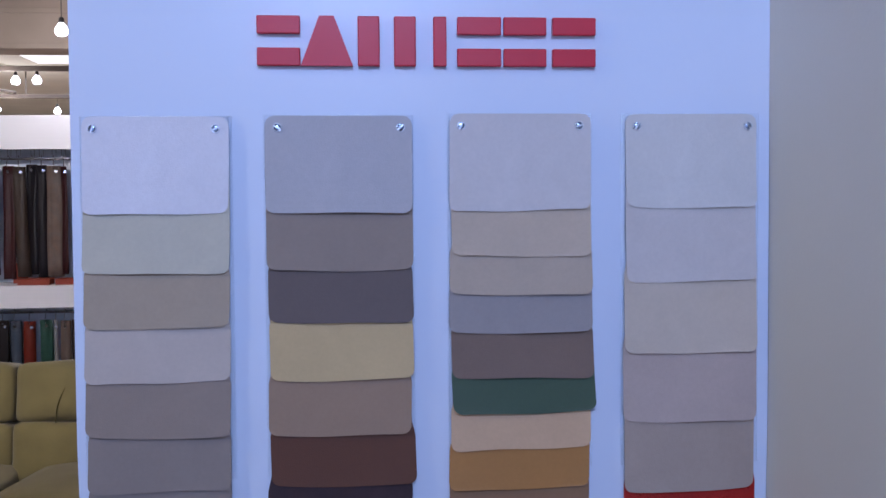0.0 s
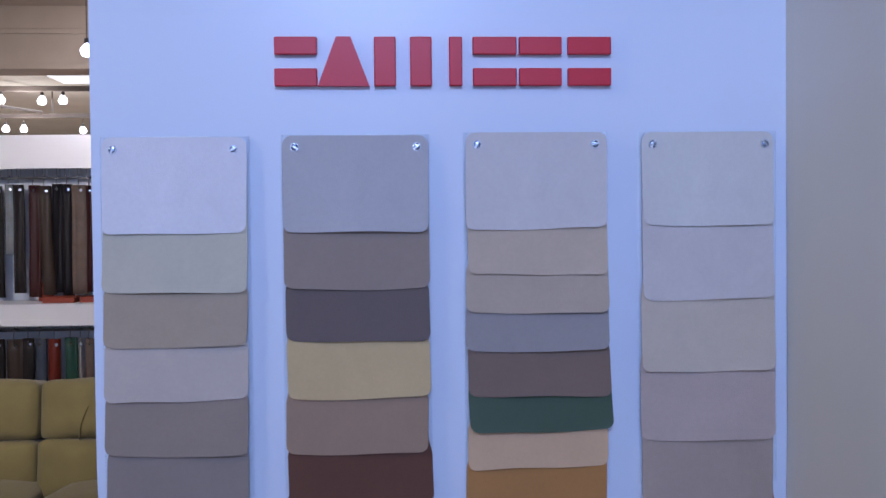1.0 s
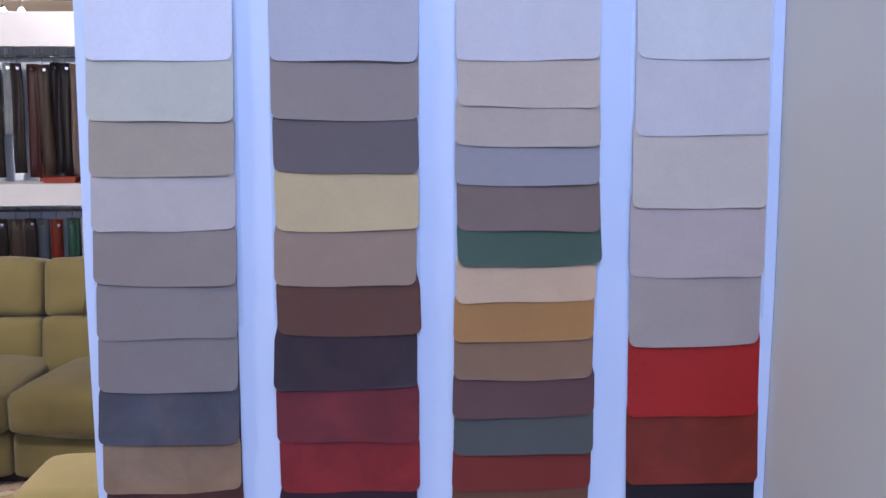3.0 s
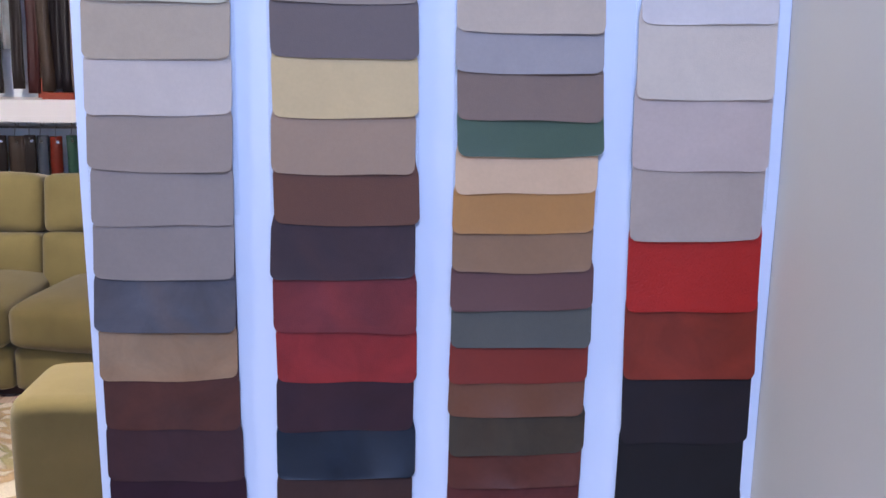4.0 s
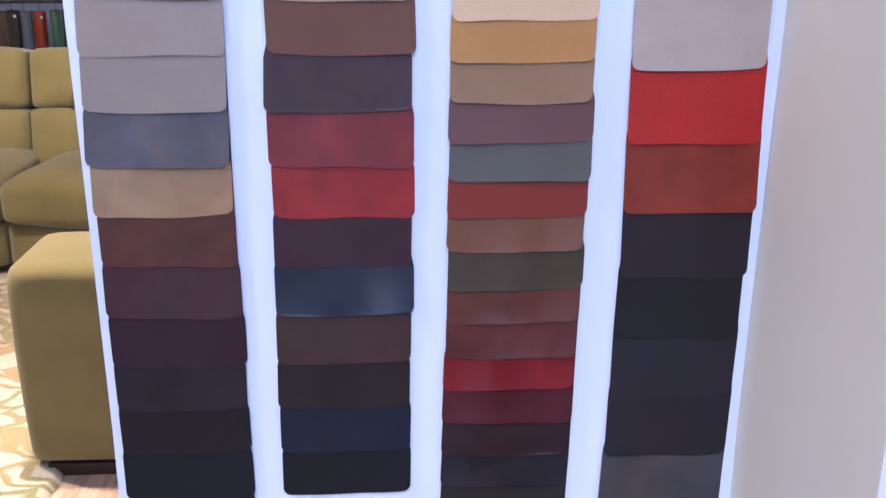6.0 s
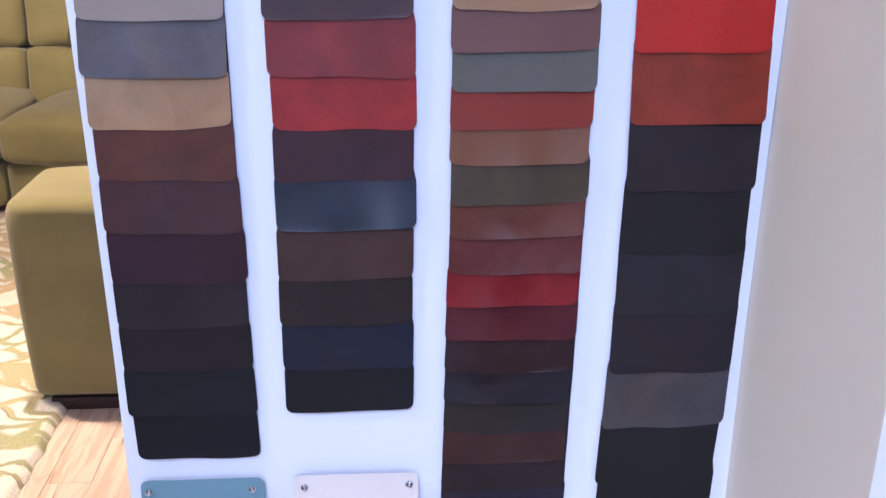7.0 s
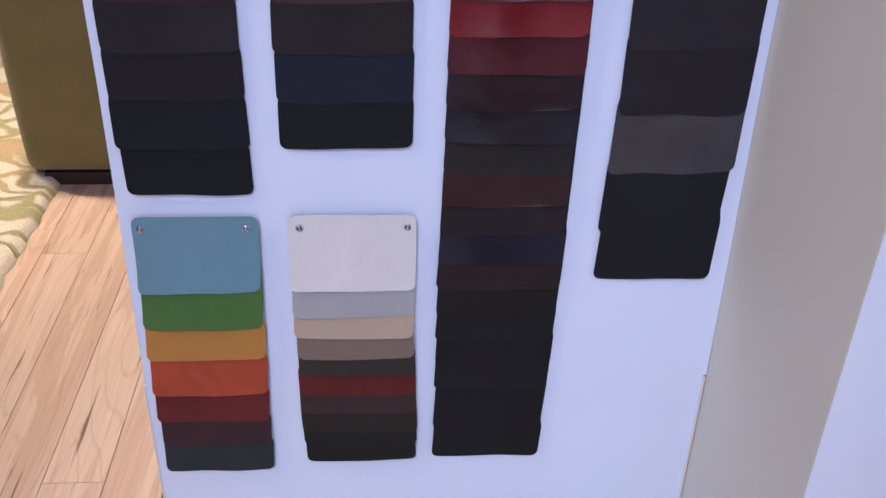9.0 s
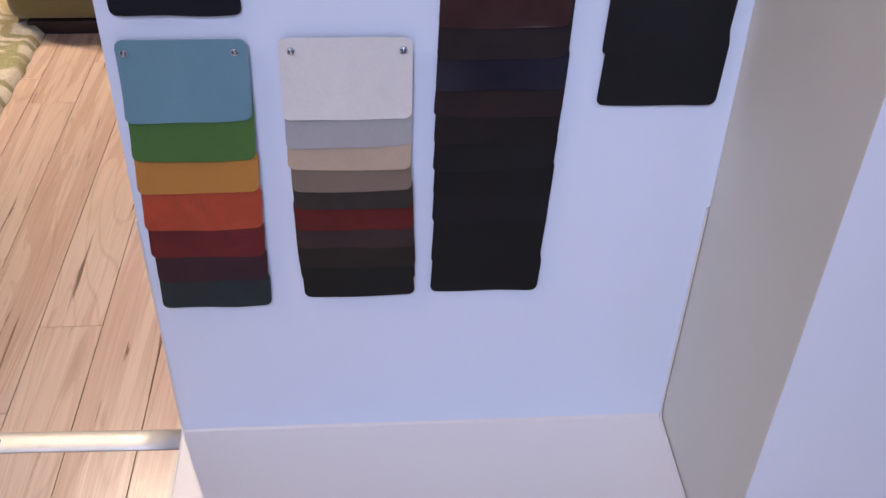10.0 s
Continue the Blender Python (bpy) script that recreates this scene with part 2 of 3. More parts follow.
# ---- mesh helpers ----
def link_mesh(name, bm, mat, parent=None, label="", m=None, smooth=False):
    me = bpy.data.meshes.new(name)
    bm.normal_update()
    bm.to_mesh(me)
    bm.free()
    me.materials.append(mat)
    if smooth:
        me.polygons.foreach_set("use_smooth", [True] * len(me.polygons))
    ob = new(name, me)
    if parent is not None:
        ob.parent = parent
    if m is not None:
        ob.matrix_basis = m
    if label:
        tagged(ob, label)
    return ob


def part(name, bm, mat, parent, label="", m=None, smooth=False):
    return link_mesh(name, bm, mat, parent, label, m, smooth)


def empty(name, m, label, category, group=""):
    ob = new(name)
    ob.empty_display_size = 0.05
    ob.matrix_basis = m
    return tagged(ob, label, category, group)


def box(x0, x1, y0, y1, z0, z1, bevel=0.0, bm=None):
    bm = bm or bmesh.new()
    mid = ((x0 + x1) / 2, (y0 + y1) / 2, (z0 + z1) / 2)
    r = bmesh.ops.create_cube(bm, size=1.0, matrix=Matrix.Translation(mid) @ Matrix.Diagonal((x1 - x0, y1 - y0, z1 - z0, 1)))
    if bevel:
        edges = list({e for v in r["verts"] for e in v.link_edges})
        bmesh.ops.bevel(bm, geom=edges, offset=bevel, segments=2, affect="EDGES", profile=0.5)
    return bm


def tube(p, q, r, seg=10, bm=None):
    bm = bm or bmesh.new()
    p, q = Vector(p), Vector(q)
    m = Matrix.Translation((p + q) / 2) @ (q - p).to_track_quat("Z", "Y").to_matrix().to_4x4()
    bmesh.ops.create_cone(bm, cap_ends=True, segments=seg, radius1=r, radius2=r, depth=(q - p).length, matrix=m)
    return bm


def bent_tube(points, r, seg=8):
    """A round wire along a line of points."""
    bm = bmesh.new()
    pts = [Vector(p) for p in points]
    rings = []
    for i, p in enumerate(pts):
        d = (pts[min(i + 1, len(pts) - 1)] - pts[max(i - 1, 0)]).normalized()
        m = d.to_track_quat("Z", "Y").to_matrix()
        rings.append([bm.verts.new(p + m @ Vector((r * math.cos(a), r * math.sin(a), 0))) for a in (2 * math.pi * k / seg for k in range(seg))])
    for a, b in zip(rings, rings[1:]):
        for k in range(seg):
            bm.faces.new((a[k], a[(k + 1) % seg], b[(k + 1) % seg], b[k]))
    bm.faces.new(rings[0][::-1])
    bm.faces.new(rings[-1])
    return bm


def lathe(profile, seg=20):
    """A turned solid round z from (radius, height) rows."""
    bm = bmesh.new()
    rings = []
    for r, z in profile:
        rings.append([bm.verts.new((r * math.cos(a), r * math.sin(a), z)) for a in (2 * math.pi * k / seg for k in range(seg))])
    for a, b in zip(rings, rings[1:]):
        for k in range(seg):
            bm.faces.new((a[k], a[(k + 1) % seg], b[(k + 1) % seg], b[k]))
    bm.faces.new(rings[0][::-1])
    bm.faces.new(rings[-1])
    return bm


def cushion(sx, sy, sz, r, cuts=9, puff=(0, 0, 0), sag=0.0, seed=0):
    """A padded block centred at the origin: rounded by r, each pair of faces puffed out, lightly dented."""
    bm = bmesh.new()
    bmesh.ops.create_cube(bm, size=2.0)
    bmesh.ops.subdivide_edges(bm, edges=bm.edges[:], cuts=cuts, use_grid_fill=True)
    half = (sx / 2, sy / 2, sz / 2)
    for v in bm.verts:
        u = [max(-1, min(1, 1.25 * c - 0.25 * c ** 3)) for c in v.co]
        p = Vector([u[i] * half[i] for i in range(3)])
        inner = Vector([max(-half[i] + r, min(half[i] - r, p[i])) for i in range(3)])
        d = p - inner
        if d.length > 1e-6:
            p = inner + d.normalized() * r
        for i in range(3):
            a, b = [k for k in range(3) if k != i]
            p[i] += puff[i] * v.co[i] * (1 - v.co[a] ** 2) * (1 - v.co[b] ** 2)
        if sag:
            p.z += sag * noise.noise(Vector((p.x * 5 + seed, p.y * 5, p.z * 5)))
            p.y += sag * noise.noise(Vector((p.x * 6, p.y * 5 + seed, p.z * 6 + 9)))
        v.co = p
    return bm


# ---- the room ----
def wall(name, x0, x1, y0, y1, z0, z1, mat, label, category="wall"):
    return tagged(link_mesh(name, box(x0, x1, y0, y1, z0, z1), mat), label, category, kind="structure")


BOARD_X0, BOARD_X1, CORNER_Y = -0.390, 0.3882, -0.315
def half_width(z, x):
    """The board draws in slightly towards its foot."""
    return x * float(np.interp(z, (0.0, 0.2, 0.42, 0.85, 1.1, 1.35), (0.960, 0.968, 0.977, 0.980, 0.989, 1.0)))


def return_mesh(y_front, y_back, skin):
    """The wall return: its side follows the board's edge, its front corner opens slightly outwards with height."""
    bm = bmesh.new()
    rows = []
    for z in (-0.012, 0.1, 0.2, 0.31, 0.42, 0.6, 0.85, 1.1, 1.35, 2.9):
        back = half_width(z, BOARD_X1) + 0.0046
        front = float(np.interp(z, (0.0, 0.2, 0.42, 0.6, 0.85, 1.0), (0.3785, 0.3815, 0.3885, 0.3935, 0.401, 0.404)))
        pts = ((front + skin, y_front), (4.2, y_front), (4.2, y_back), (back if y_back > 0 else front + skin, y_back))
        ring = [bm.verts.new((x, y, z)) for x, y in pts]
        if y_back > 0:
            ring.append(bm.verts.new((back, 0.0, z)))
        rows.append(ring)
    n = len(rows[0])
    for p, q in zip(rows, rows[1:]):
        for k in range(n):
            bm.faces.new((p[k], p[(k + 1) % n], q[(k + 1) % n], q[k]))
    bm.faces.new(rows[0][::-1])
    bm.faces.new(rows[-1])
    bmesh.ops.recalc_face_normals(bm, faces=bm.faces[:])
    return bm


floor = tagged(link_mesh("floor", box(-6.2, 4.2, -5.2, 14.2, -0.2, -0.012), M_PLINTH), "pale maple plank floor of a furniture showroom", "floor", kind="structure")
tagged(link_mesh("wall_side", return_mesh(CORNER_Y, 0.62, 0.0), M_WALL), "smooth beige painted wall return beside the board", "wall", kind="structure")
# thin skin over the return's front: its paler, bluer colour imitates the light there
tagged(link_mesh("wall_front_lit_skin", return_mesh(CORNER_Y - 0.001, CORNER_Y, 0.0003), M_WALL_PALE_LIT), "front face of the beige wall return, cool light put into its paler colour", "wall", kind="structure")
wall("wall_partition", BOARD_X0 + 0.03, 0.3785, 0.024, 0.62, -0.012, 2.9, M_WALL, "beige painted partition behind the sample board")
wall("wall_east", 4.2, 4.4, -5.4, 14.4, -0.2, 3.0, M_WALL, "beige painted showroom side wall")
wall("wall_west", -6.4, -6.2, -5.4, 14.4, -0.2, 3.0, M_WALL, "beige painted showroom far side wall")
wall("wall_far", -6.4, 4.4, 14.2, 14.4, -0.2, 3.0, M_WALL, "beige painted showroom end wall")
ceiling = box(-6.4, 4.4, -5.4, 5.0, 2.9, 3.05)
for k in range(12):
    box(-6.2, 4.2, -5.0 + 0.82 * k, -4.9 + 0.82 * k, 2.82, 2.899, 0.006, ceiling)
tagged(link_mesh("ceiling", ceiling, M_CEIL), "dark brown boarded ceiling with beams", "ceiling", kind="structure")
tagged(link_mesh("ceiling_far", box(-6.4, 4.4, 5.0, 14.4, 2.95, 3.1), M_CEIL_PALE), "pale painted ceiling of the far hall", "ceiling", kind="structure")
bulk = box(-6.2, 4.2, 5.0, 5.25, 2.53, 2.9)
box(-6.2, 4.2, 4.985, 5.0, 2.735, 2.765, 0.003, bulk)
box(-6.2, 4.2, 4.98, 5.0, 2.53, 2.56, 0.003, bulk)
tagged(link_mesh("bulkhead", bulk, M_CEIL), "brown boarded bulkhead with a pale trim line", "bulkhead", kind="structure")

# shopfront behind, with its openings
xs = [-6.4] + [v for w in WINDOWS for v in w] + [4.4]
front = bmesh.new()
for a, b in zip(xs[::2], xs[1::2]):
    box(a, b, -5.4, -5.2, 0.1, 2.8, 0, front)
box(-6.4, 4.4, -5.4, -5.2, -0.2, 0.1, 0, front)
box(-6.4, 4.4, -5.4, -5.2, 2.8, 3.0, 0, front)
tagged(link_mesh("wall_shopfront", front, M_WALL), "beige painted shopfront wall with tall windows", "wall", kind="structure")
for i, (a, b) in enumerate(WINDOWS):
    w = tagged(link_mesh("window_%d" % (i + 1), box(a, b, -5.33, -5.26, 0.1, 0.14, 0.004), M_BLACK), "tall shopfront window in a dark metal frame", "window", kind="structure")
    for x0, x1, z0, z1 in ((a, a + 0.04, 0.14, 2.76), (b - 0.04, b, 0.14, 2.76), (a, b, 2.76, 2.8)):
        part("window_frame", box(x0, x1, -5.33, -5.26, z0, z1, 0.004), M_BLACK, w)
    pane = part("pane", box(a + 0.04, b - 0.04, -5.3, -5.294, 0.14, 2.76), M_FILM, w)
    pane.visible_shadow = False


# ---- sample board ----
board = empty("sample_board", pose(0, 0, 0), "tall white laminate board for leather samples", "display board")


def panel_mesh():
    bm = bmesh.new()
    rows = []
    for z in (0.0115, 0.1, 0.2, 0.31, 0.4125, 0.4135, 0.6, 0.85, 1.1, 1.35, 1.7, 2.08):
        a, b = half_width(z, BOARD_X0), half_width(z, BOARD_X1) + (0.0041 if z > 0.413 else 0.0)
        rows.append([bm.verts.new((x, y, z)) for x, y in ((a, 0.0), (b, 0.0), (b, 0.022), (a, 0.022))])
    for p, q in zip(rows, rows[1:]):
        for k in range(4):
            bm.faces.new((p[k], p[(k + 1) % 4], q[(k + 1) % 4], q[k]))
    bm.faces.new(rows[0][::-1])
    bm.faces.new(rows[-1])
    return bm


part("panel", panel_mesh(), M_BOARD, board)


def ribbon(line, x0, x1, t, nx):
    """A sheet of thickness t along a line in the yz plane, from x0 to x1."""
    bm = bmesh.new()
    rows = []
    for i, (y, z) in enumerate(line):
        py, pz = line[max(i - 1, 0)]
        qy, qz = line[min(i + 1, len(line) - 1)]
        d = Vector((0, qy - py, qz - pz)).normalized()
        back = Vector((0, -d.z, d.y)) * t
        row = []
        for u in np.linspace(0, 1, nx):
            a, b = half_width(z, x0), half_width(z, x1)
            p = Vector((a + (b - a) * u, y, z))
            row.append((bm.verts.new(p), bm.verts.new(p + back)))
        rows.append(row)
    n = nx - 1
    for a, b in zip(rows, rows[1:]):
        for k in range(n):
            bm.faces.new((a[k][0], a[k + 1][0], b[k + 1][0], b[k][0]))
            bm.faces.new((a[k][1], b[k][1], b[k + 1][1], a[k + 1][1]))
        bm.faces.new((a[0][0], b[0][0], b[0][1], a[0][1]))
        bm.faces.new((a[n][0], a[n][1], b[n][1], b[n][0]))
    for row, flip in ((rows[0], False), (rows[-1], True)):
        for k in range(n):
            f = (row[k][0], row[k][1], row[k + 1][1], row[k + 1][0])
            bm.faces.new(f[::-1] if flip else f)
    bmesh.ops.recalc_face_normals(bm, faces=bm.faces[:])
    return bm


def bend(y0, z0, r, top):
    """Down the board, round a bend of radius r, then forward over the floor."""
    line = [(y0, z) for z in top]
    for k in range(1, 8):
        a = math.pi / 2 * k / 8
        line.append((y0 - r + r * math.cos(a), z0 + r - r * math.sin(a)))
    return line + [(y0 - r, z0), (-0.1, z0 - 0.0004), (-0.22, z0 - 0.001), (-0.34, z0 - 0.0015)]


part("foot_sheet", ribbon(bend(0.0, 0.0072, 0.0040, (0.0115,)), BOARD_X0, BOARD_X1, 0.0032, 15), M_SHEET, board, "white foot of the board bent forward onto the floor")
for x0, x1 in ((BOARD_X0 - 0.0028, BOARD_X0 - 0.0004), (BOARD_X1 + 0.0004, BOARD_X1 + 0.0031)):
    part("edge_strip", ribbon(bend(-0.0008, 0.0074, 0.016, (0.411, 0.3, 0.15, 0.05)), x0, x1, 0.0035, 3), M_SHEET, board, "thin white edge strip round the foot")


# red raised sign: plain slabs in place of the brand's lettering
def slab(w, h, d, kind):
    """A plain raised slab: full, tapered or with a slot cut through."""
    if kind == "bar":
        return box(0, w, -d, 0, 0, h, 0.0012)
    if kind == "taper":
        bm = bmesh.new()
        pts = [(0, 0), (w, 0), (w * 0.64, h), (w * 0.36, h)]
        a = [bm.verts.new((x, -d, z)) for x, z in pts]
        b = [bm.verts.new((x, 0, z)) for x, z in pts]
        bm.faces.new(a), bm.faces.new(b[::-1])
        for k in range(4):
            bm.faces.new((a[k], b[k], b[(k + 1) % 4], a[(k + 1) % 4]))
        bmesh.ops.recalc_face_normals(bm, faces=bm.faces[:])
        return bm
    bm = bmesh.new()
    for z0, z1 in ((0, 0.36), (0.64, 1)):
        box(0, w, -d, 0, h * z0, h * z1, 0.0012, bm)
    return bm


sign = empty("wall_sign", pose(0, -0.0005, 1.7645), "raised red acrylic sign of plain slabs on the board", "sign")
for x0, w, kind in ((-0.188, 0.047, "pair"), (-0.1405, 0.057, "taper"), (-0.078, 0.024, "bar"), (-0.038, 0.024, "bar"),
                    (0.0055, 0.0145, "bar"), (0.032, 0.049, "pair"), (0.084, 0.048, "pair"), (0.139, 0.049, "pair")):
    part("slab", slab(w, 0.0545, 0.008, kind), M_RED, sign, m=pose(x0, 0, 0))


# ---- leather samples ----
def sheet(width, length, drop, lip, bow, slope, seed, shift=0.0, wave=0.0011, top_r=0.010, low_r=0.0095, thick=0.0007, tuck=0.0):
    """One hide sample hanging down from z = 0: rounded corners, a lip that lifts at its foot, a wavy lower edge.
    drop is the length of its lower stretch that shows."""
    rng = random.Random(seed)
    rows = []
    for k in range(4):
        a = math.pi / 2 * k / 3
        rows.append((top_r * (1 - math.cos(a)), top_r * (1 - math.sin(a))))
    free = max(0.02, min(drop + 0.02, length - top_r - low_r - 0.01))
    for k in range(1, 6):
        if length - free - low_r > 0.3:
            rows.append((top_r + (length - free - low_r - top_r) * k / 6, 0.0))
    if length - free - low_r > top_r + 0.03:
        rows.append((length - free - low_r, 0.0))
    for k in range(1, 5):
        rows.append((length - low_r - free * (1 - k / 5), 0.0))
    for k in range(5):
        a = math.pi / 2 * k / 4
        rows.append((length - low_r + low_r * math.sin(a), low_r * (1 - math.cos(a))))
    us = [-1, -0.93, -0.8, -0.6, -0.35, -0.1, 0.15, 0.4, 0.62, 0.8, 0.93, 1]
    bm = bmesh.new()
    grid = []
    ph, amp = rng.uniform(0, 6.3), rng.uniform(0.3, 1) * wave
    side = [rng.uniform(-0.0012, 0.0012) for _ in range(2)]
    for d, cut in rows:
        f = max(0.0, 1 - (length - d) / (free + low_r))
        row = []
        slim = tuck if length - d > drop + 0.012 else 0.0
        for u in us:
            half = width / 2 - cut - slim
            x = u * half + (side[0] if u < 0 else side[1]) * f + shift * (d / length) ** 4
            z = -d + f * (bow * (u * u - 0.4) + slope * u + amp * math.sin(3.7 * u + ph))
            y = -lip * f ** 2.2 * (1 + 0.35 * math.sin(2.3 * u + ph)) - 0.0004 * f * math.sin(5 * u + 2 * ph)
            row.append((bm.verts.new((x, y - thick, z)), bm.verts.new((x, y, z))))
        grid.append(row)
    n = len(us)
    for a, b in zip(grid, grid[1:]):
        for k in range(n - 1):
            f = bm.faces.new((a[k][0], b[k][0], b[k + 1][0], a[k + 1][0]))
            f.smooth = True
            f = bm.faces.new((a[k][1], a[k + 1][1], b[k + 1][1], b[k][1]))
            f.smooth = True
        bm.faces.new((a[0][0], a[0][1], b[0][1], b[0][0]))
        bm.faces.new((a[-1][0], b[-1][0], b[-1][1], a[-1][1]))
    for k in range(n - 1):
        bm.faces.new((grid[0][k][0], grid[0][k + 1][0], grid[0][k + 1][1], grid[0][k][1]))
        bm.faces.new((grid[-1][k][0], grid[-1][k][1], grid[-1][k + 1][1], grid[-1][k + 1][0]))
    # the cut rim stays sharp
    for e in bm.edges:
        e.smooth = all(f.smooth for f in e.link_faces)
    return bm


def screw_head(r=0.0049):
    """A domed zinc head, parted by its driving slot."""
    bm = bmesh.new()
    gap, prof = 0.0007, [(1.0, 0.0), (1.0, 0.25), (0.86, 0.5), (0.55, 0.68), (0.0, 0.74)]
    for sgn in (1, -1):
        rings = []
        for rr, h in prof:
            rings.append([bm.verts.new((sgn * (gap + max(0.0, r * rr * math.sin(a) - gap)), -h * 0.0038, r * rr * math.cos(a))) for a in (math.pi * k / 10 for k in range(11))])
        for a, b in zip(rings, rings[1:]):
            for k in range(10):
                f = bm.faces.new((a[k], a[k + 1], b[k + 1], b[k]))
                f.smooth = True
    bmesh.ops.remove_doubles(bm, verts=bm.verts[:], dist=1e-6)
    bmesh.ops.recalc_face_normals(bm, faces=bm.faces[:])
    return bm


LAYER = 0.00024


def swatch_stack(label, x_top, sides, width, z_top, z_screw, screws, rows, seed, film=True, turns=(20, 70)):
    """Hides of growing length under one pair of screws. rows: lower edge, colour, gloss.
    sides: each hide's left and right edge at its foot, in millimetres."""
    rng = random.Random(seed)
    n = len(rows)
    stack = empty("swatch_stack", pose(0, -0.0008 if z_top > 1 else -0.0052, 0), label, "leather samples", "leather samples on the board")
    prev = z_top
    for i, (z, colour, rough) in enumerate(rows):
        left, right = sides[2 * i] / 1000, sides[2 * i + 1] / 1000
        xc = (left + right) / 2
        y = -0.0030 - LAYER * (n - 1 - i)
        lip = rng.uniform(0.0022, 0.0042) if i < 0.5 * n or rough < 0.3 else rng.uniform(0.0010, 0.0022)
        if rough < 0.3:
            lip *= 1.1
        if i == n - 1:
            lip = 0.002
        pebble = rng.choice((380, 520, 640))
        bm = sheet(right - left, z_top - z - 0.0004 * i, prev - z, lip, rng.uniform(-0.0004, 0.0022), rng.uniform(-0.0013, 0.0013), seed * 50 + i, xc - x_top, 0.0009 if i < 0.45 * n else 0.0017, tuck=0.0035 if i > 1 else 0.0)
        part("swatch", bm, leather(colour, rough, 0.045 if i < n * 0.4 else 0.21, 240 if rough == 0.45 else pebble, 1.0 if rough == 0.45 else (0.2 if rough > 0.4 else 0.05)), stack, m=pose(x_top, y, z_top - 0.0004 * i))
        prev = z
    yf = -0.0030 - LAYER * n
    for sx, turn in zip(screws, turns):
        s = part("screw", screw_head(), M_SCREW, stack, "zinc plated slotted screw", pose(sx, yf - 0.0004, z_screw, 0, turn, 0))
        part("slot", lathe([(0.0046, 0.0), (0.0046, 0.0006)], 14), M_SLOT, s, m=pose(0, -0.0014, 0, 90, 0, 0))
    if film:
        part("clear_sleeve", box(x_top - width / 2 - 0.003, x_top + width / 2 + 0.003, -0.0022, -0.0016, z_top - 0.4, z_top + 0.001), M_FILM, stack, "clear plastic backing film")
    return stack


def rows_of(zs, colours, gloss):
    """Lower edges, colours and gloss (one letter a sheet: m matt, s satin, g glossy)."""
    code = {"m": 0.58, "s": 0.42, "g": 0.17, "c": 0.45}
    return [(z, c, code[k]) for z, c, k in zip(zs, colours.split(), gloss)]


# left and right edges of the hides at their feet, in millimetres
C1 = (-378, -221, -378.5, -222, -379, -222, -378.5, -222, -379, -222.5, -377, -223, -378, -223.5, -380, -224, -378, -224,
      -375, -220.5, -374, -219, -372.5, -215.5, -372, -218, -371, -216.5, -370.5, -216, -365, -215)
C2 = (-181.5, -20.5, -181.5, -20, -178, -19, -178, -19, -181, -22, -178.5, -17.5, -183, -23, -182.5, -20, -179, -18.5,
      -180, -22, -181, -19.5, -182.5, -24, -183, -26, -182, -24, -181.5, -24.5)
C3 = (22, 181, 23, 181, 22, 182, 21, 182, 24, 184.5, 24, 186.5, 22.5, 181.5, 20, 179, 18.5, 178.5, 18.5, 180.5, 20, 180.5,
      18, 177.5, 17.5, 175.5, 18.5, 177.5, 17, 174.5, 16, 173.5, 14, 171.5, 13, 171, 12.5, 168.5, 11.5, 167.5, 11, 166, 9, 165,
      8, 164.5, 7, 166, 6.5, 165, 6, 162, 6, 162, 6, 161, 4.5, 159, 4, 156, 4, 156)
C4 = (224, 376, 225, 376, 221.5, 376, 219.5, 376, 220.5, 373, 220.5, 374.5, 220.5, 376, 221.5, 375, 219.5, 369, 217, 370,
      215.5, 369, 212, 366, 206.5, 359, 209, 359)
C5 = (-369, -216, -369, -217, -371, -217, -371, -218, -370, -218, -366.5, -217, -366, -216)
C6 = (-178, -21, -178, -22, -178, -23, -174, -22, -174, -19, -175, -18, -174, -18, -174, -16, -172, -17, -169, -18)
swatch_stack("tall stack of leather samples, cream and grey to black", -0.298, C1, 0.157, 1.709, 1.6955, (-0.365, -0.234), rows_of(
    (1.603, 1.538, 1.478, 1.418, 1.357, 1.297, 1.236, 1.175, 1.118, 1.059, 0.996, 0.934, 0.878, 0.821, 0.760, 0.701),
    "dedde0 c4bfaa ab9c86 c0b5a8 95877a 8f847b 887e76 555357 92775b 4e2f27 3d2729 2e1821 221c1f 191518 0e1318 0b0e15", "mmmmmmmsmsssssmm"), 1, turns=(15, 60))
swatch_stack("tall stack of leather samples, grey, cream, red and black", -0.100, C2, 0.159, 1.710, 1.697, (-0.167, -0.032), rows_of(
    (1.603, 1.539, 1.481, 1.417, 1.355, 1.298, 1.236, 1.174, 1.115, 1.056, 0.997, 0.935, 0.877, 0.818, 0.761),
    "b4b2b2 938578 6a5f5a c6af80 9b836c 614030 3b2c2e 702d2e 852928 342026 1a232e 3c2924 221a19 151a27 0e1114", "mmmmmsssssgsssm"), 2, turns=(-65, 48))
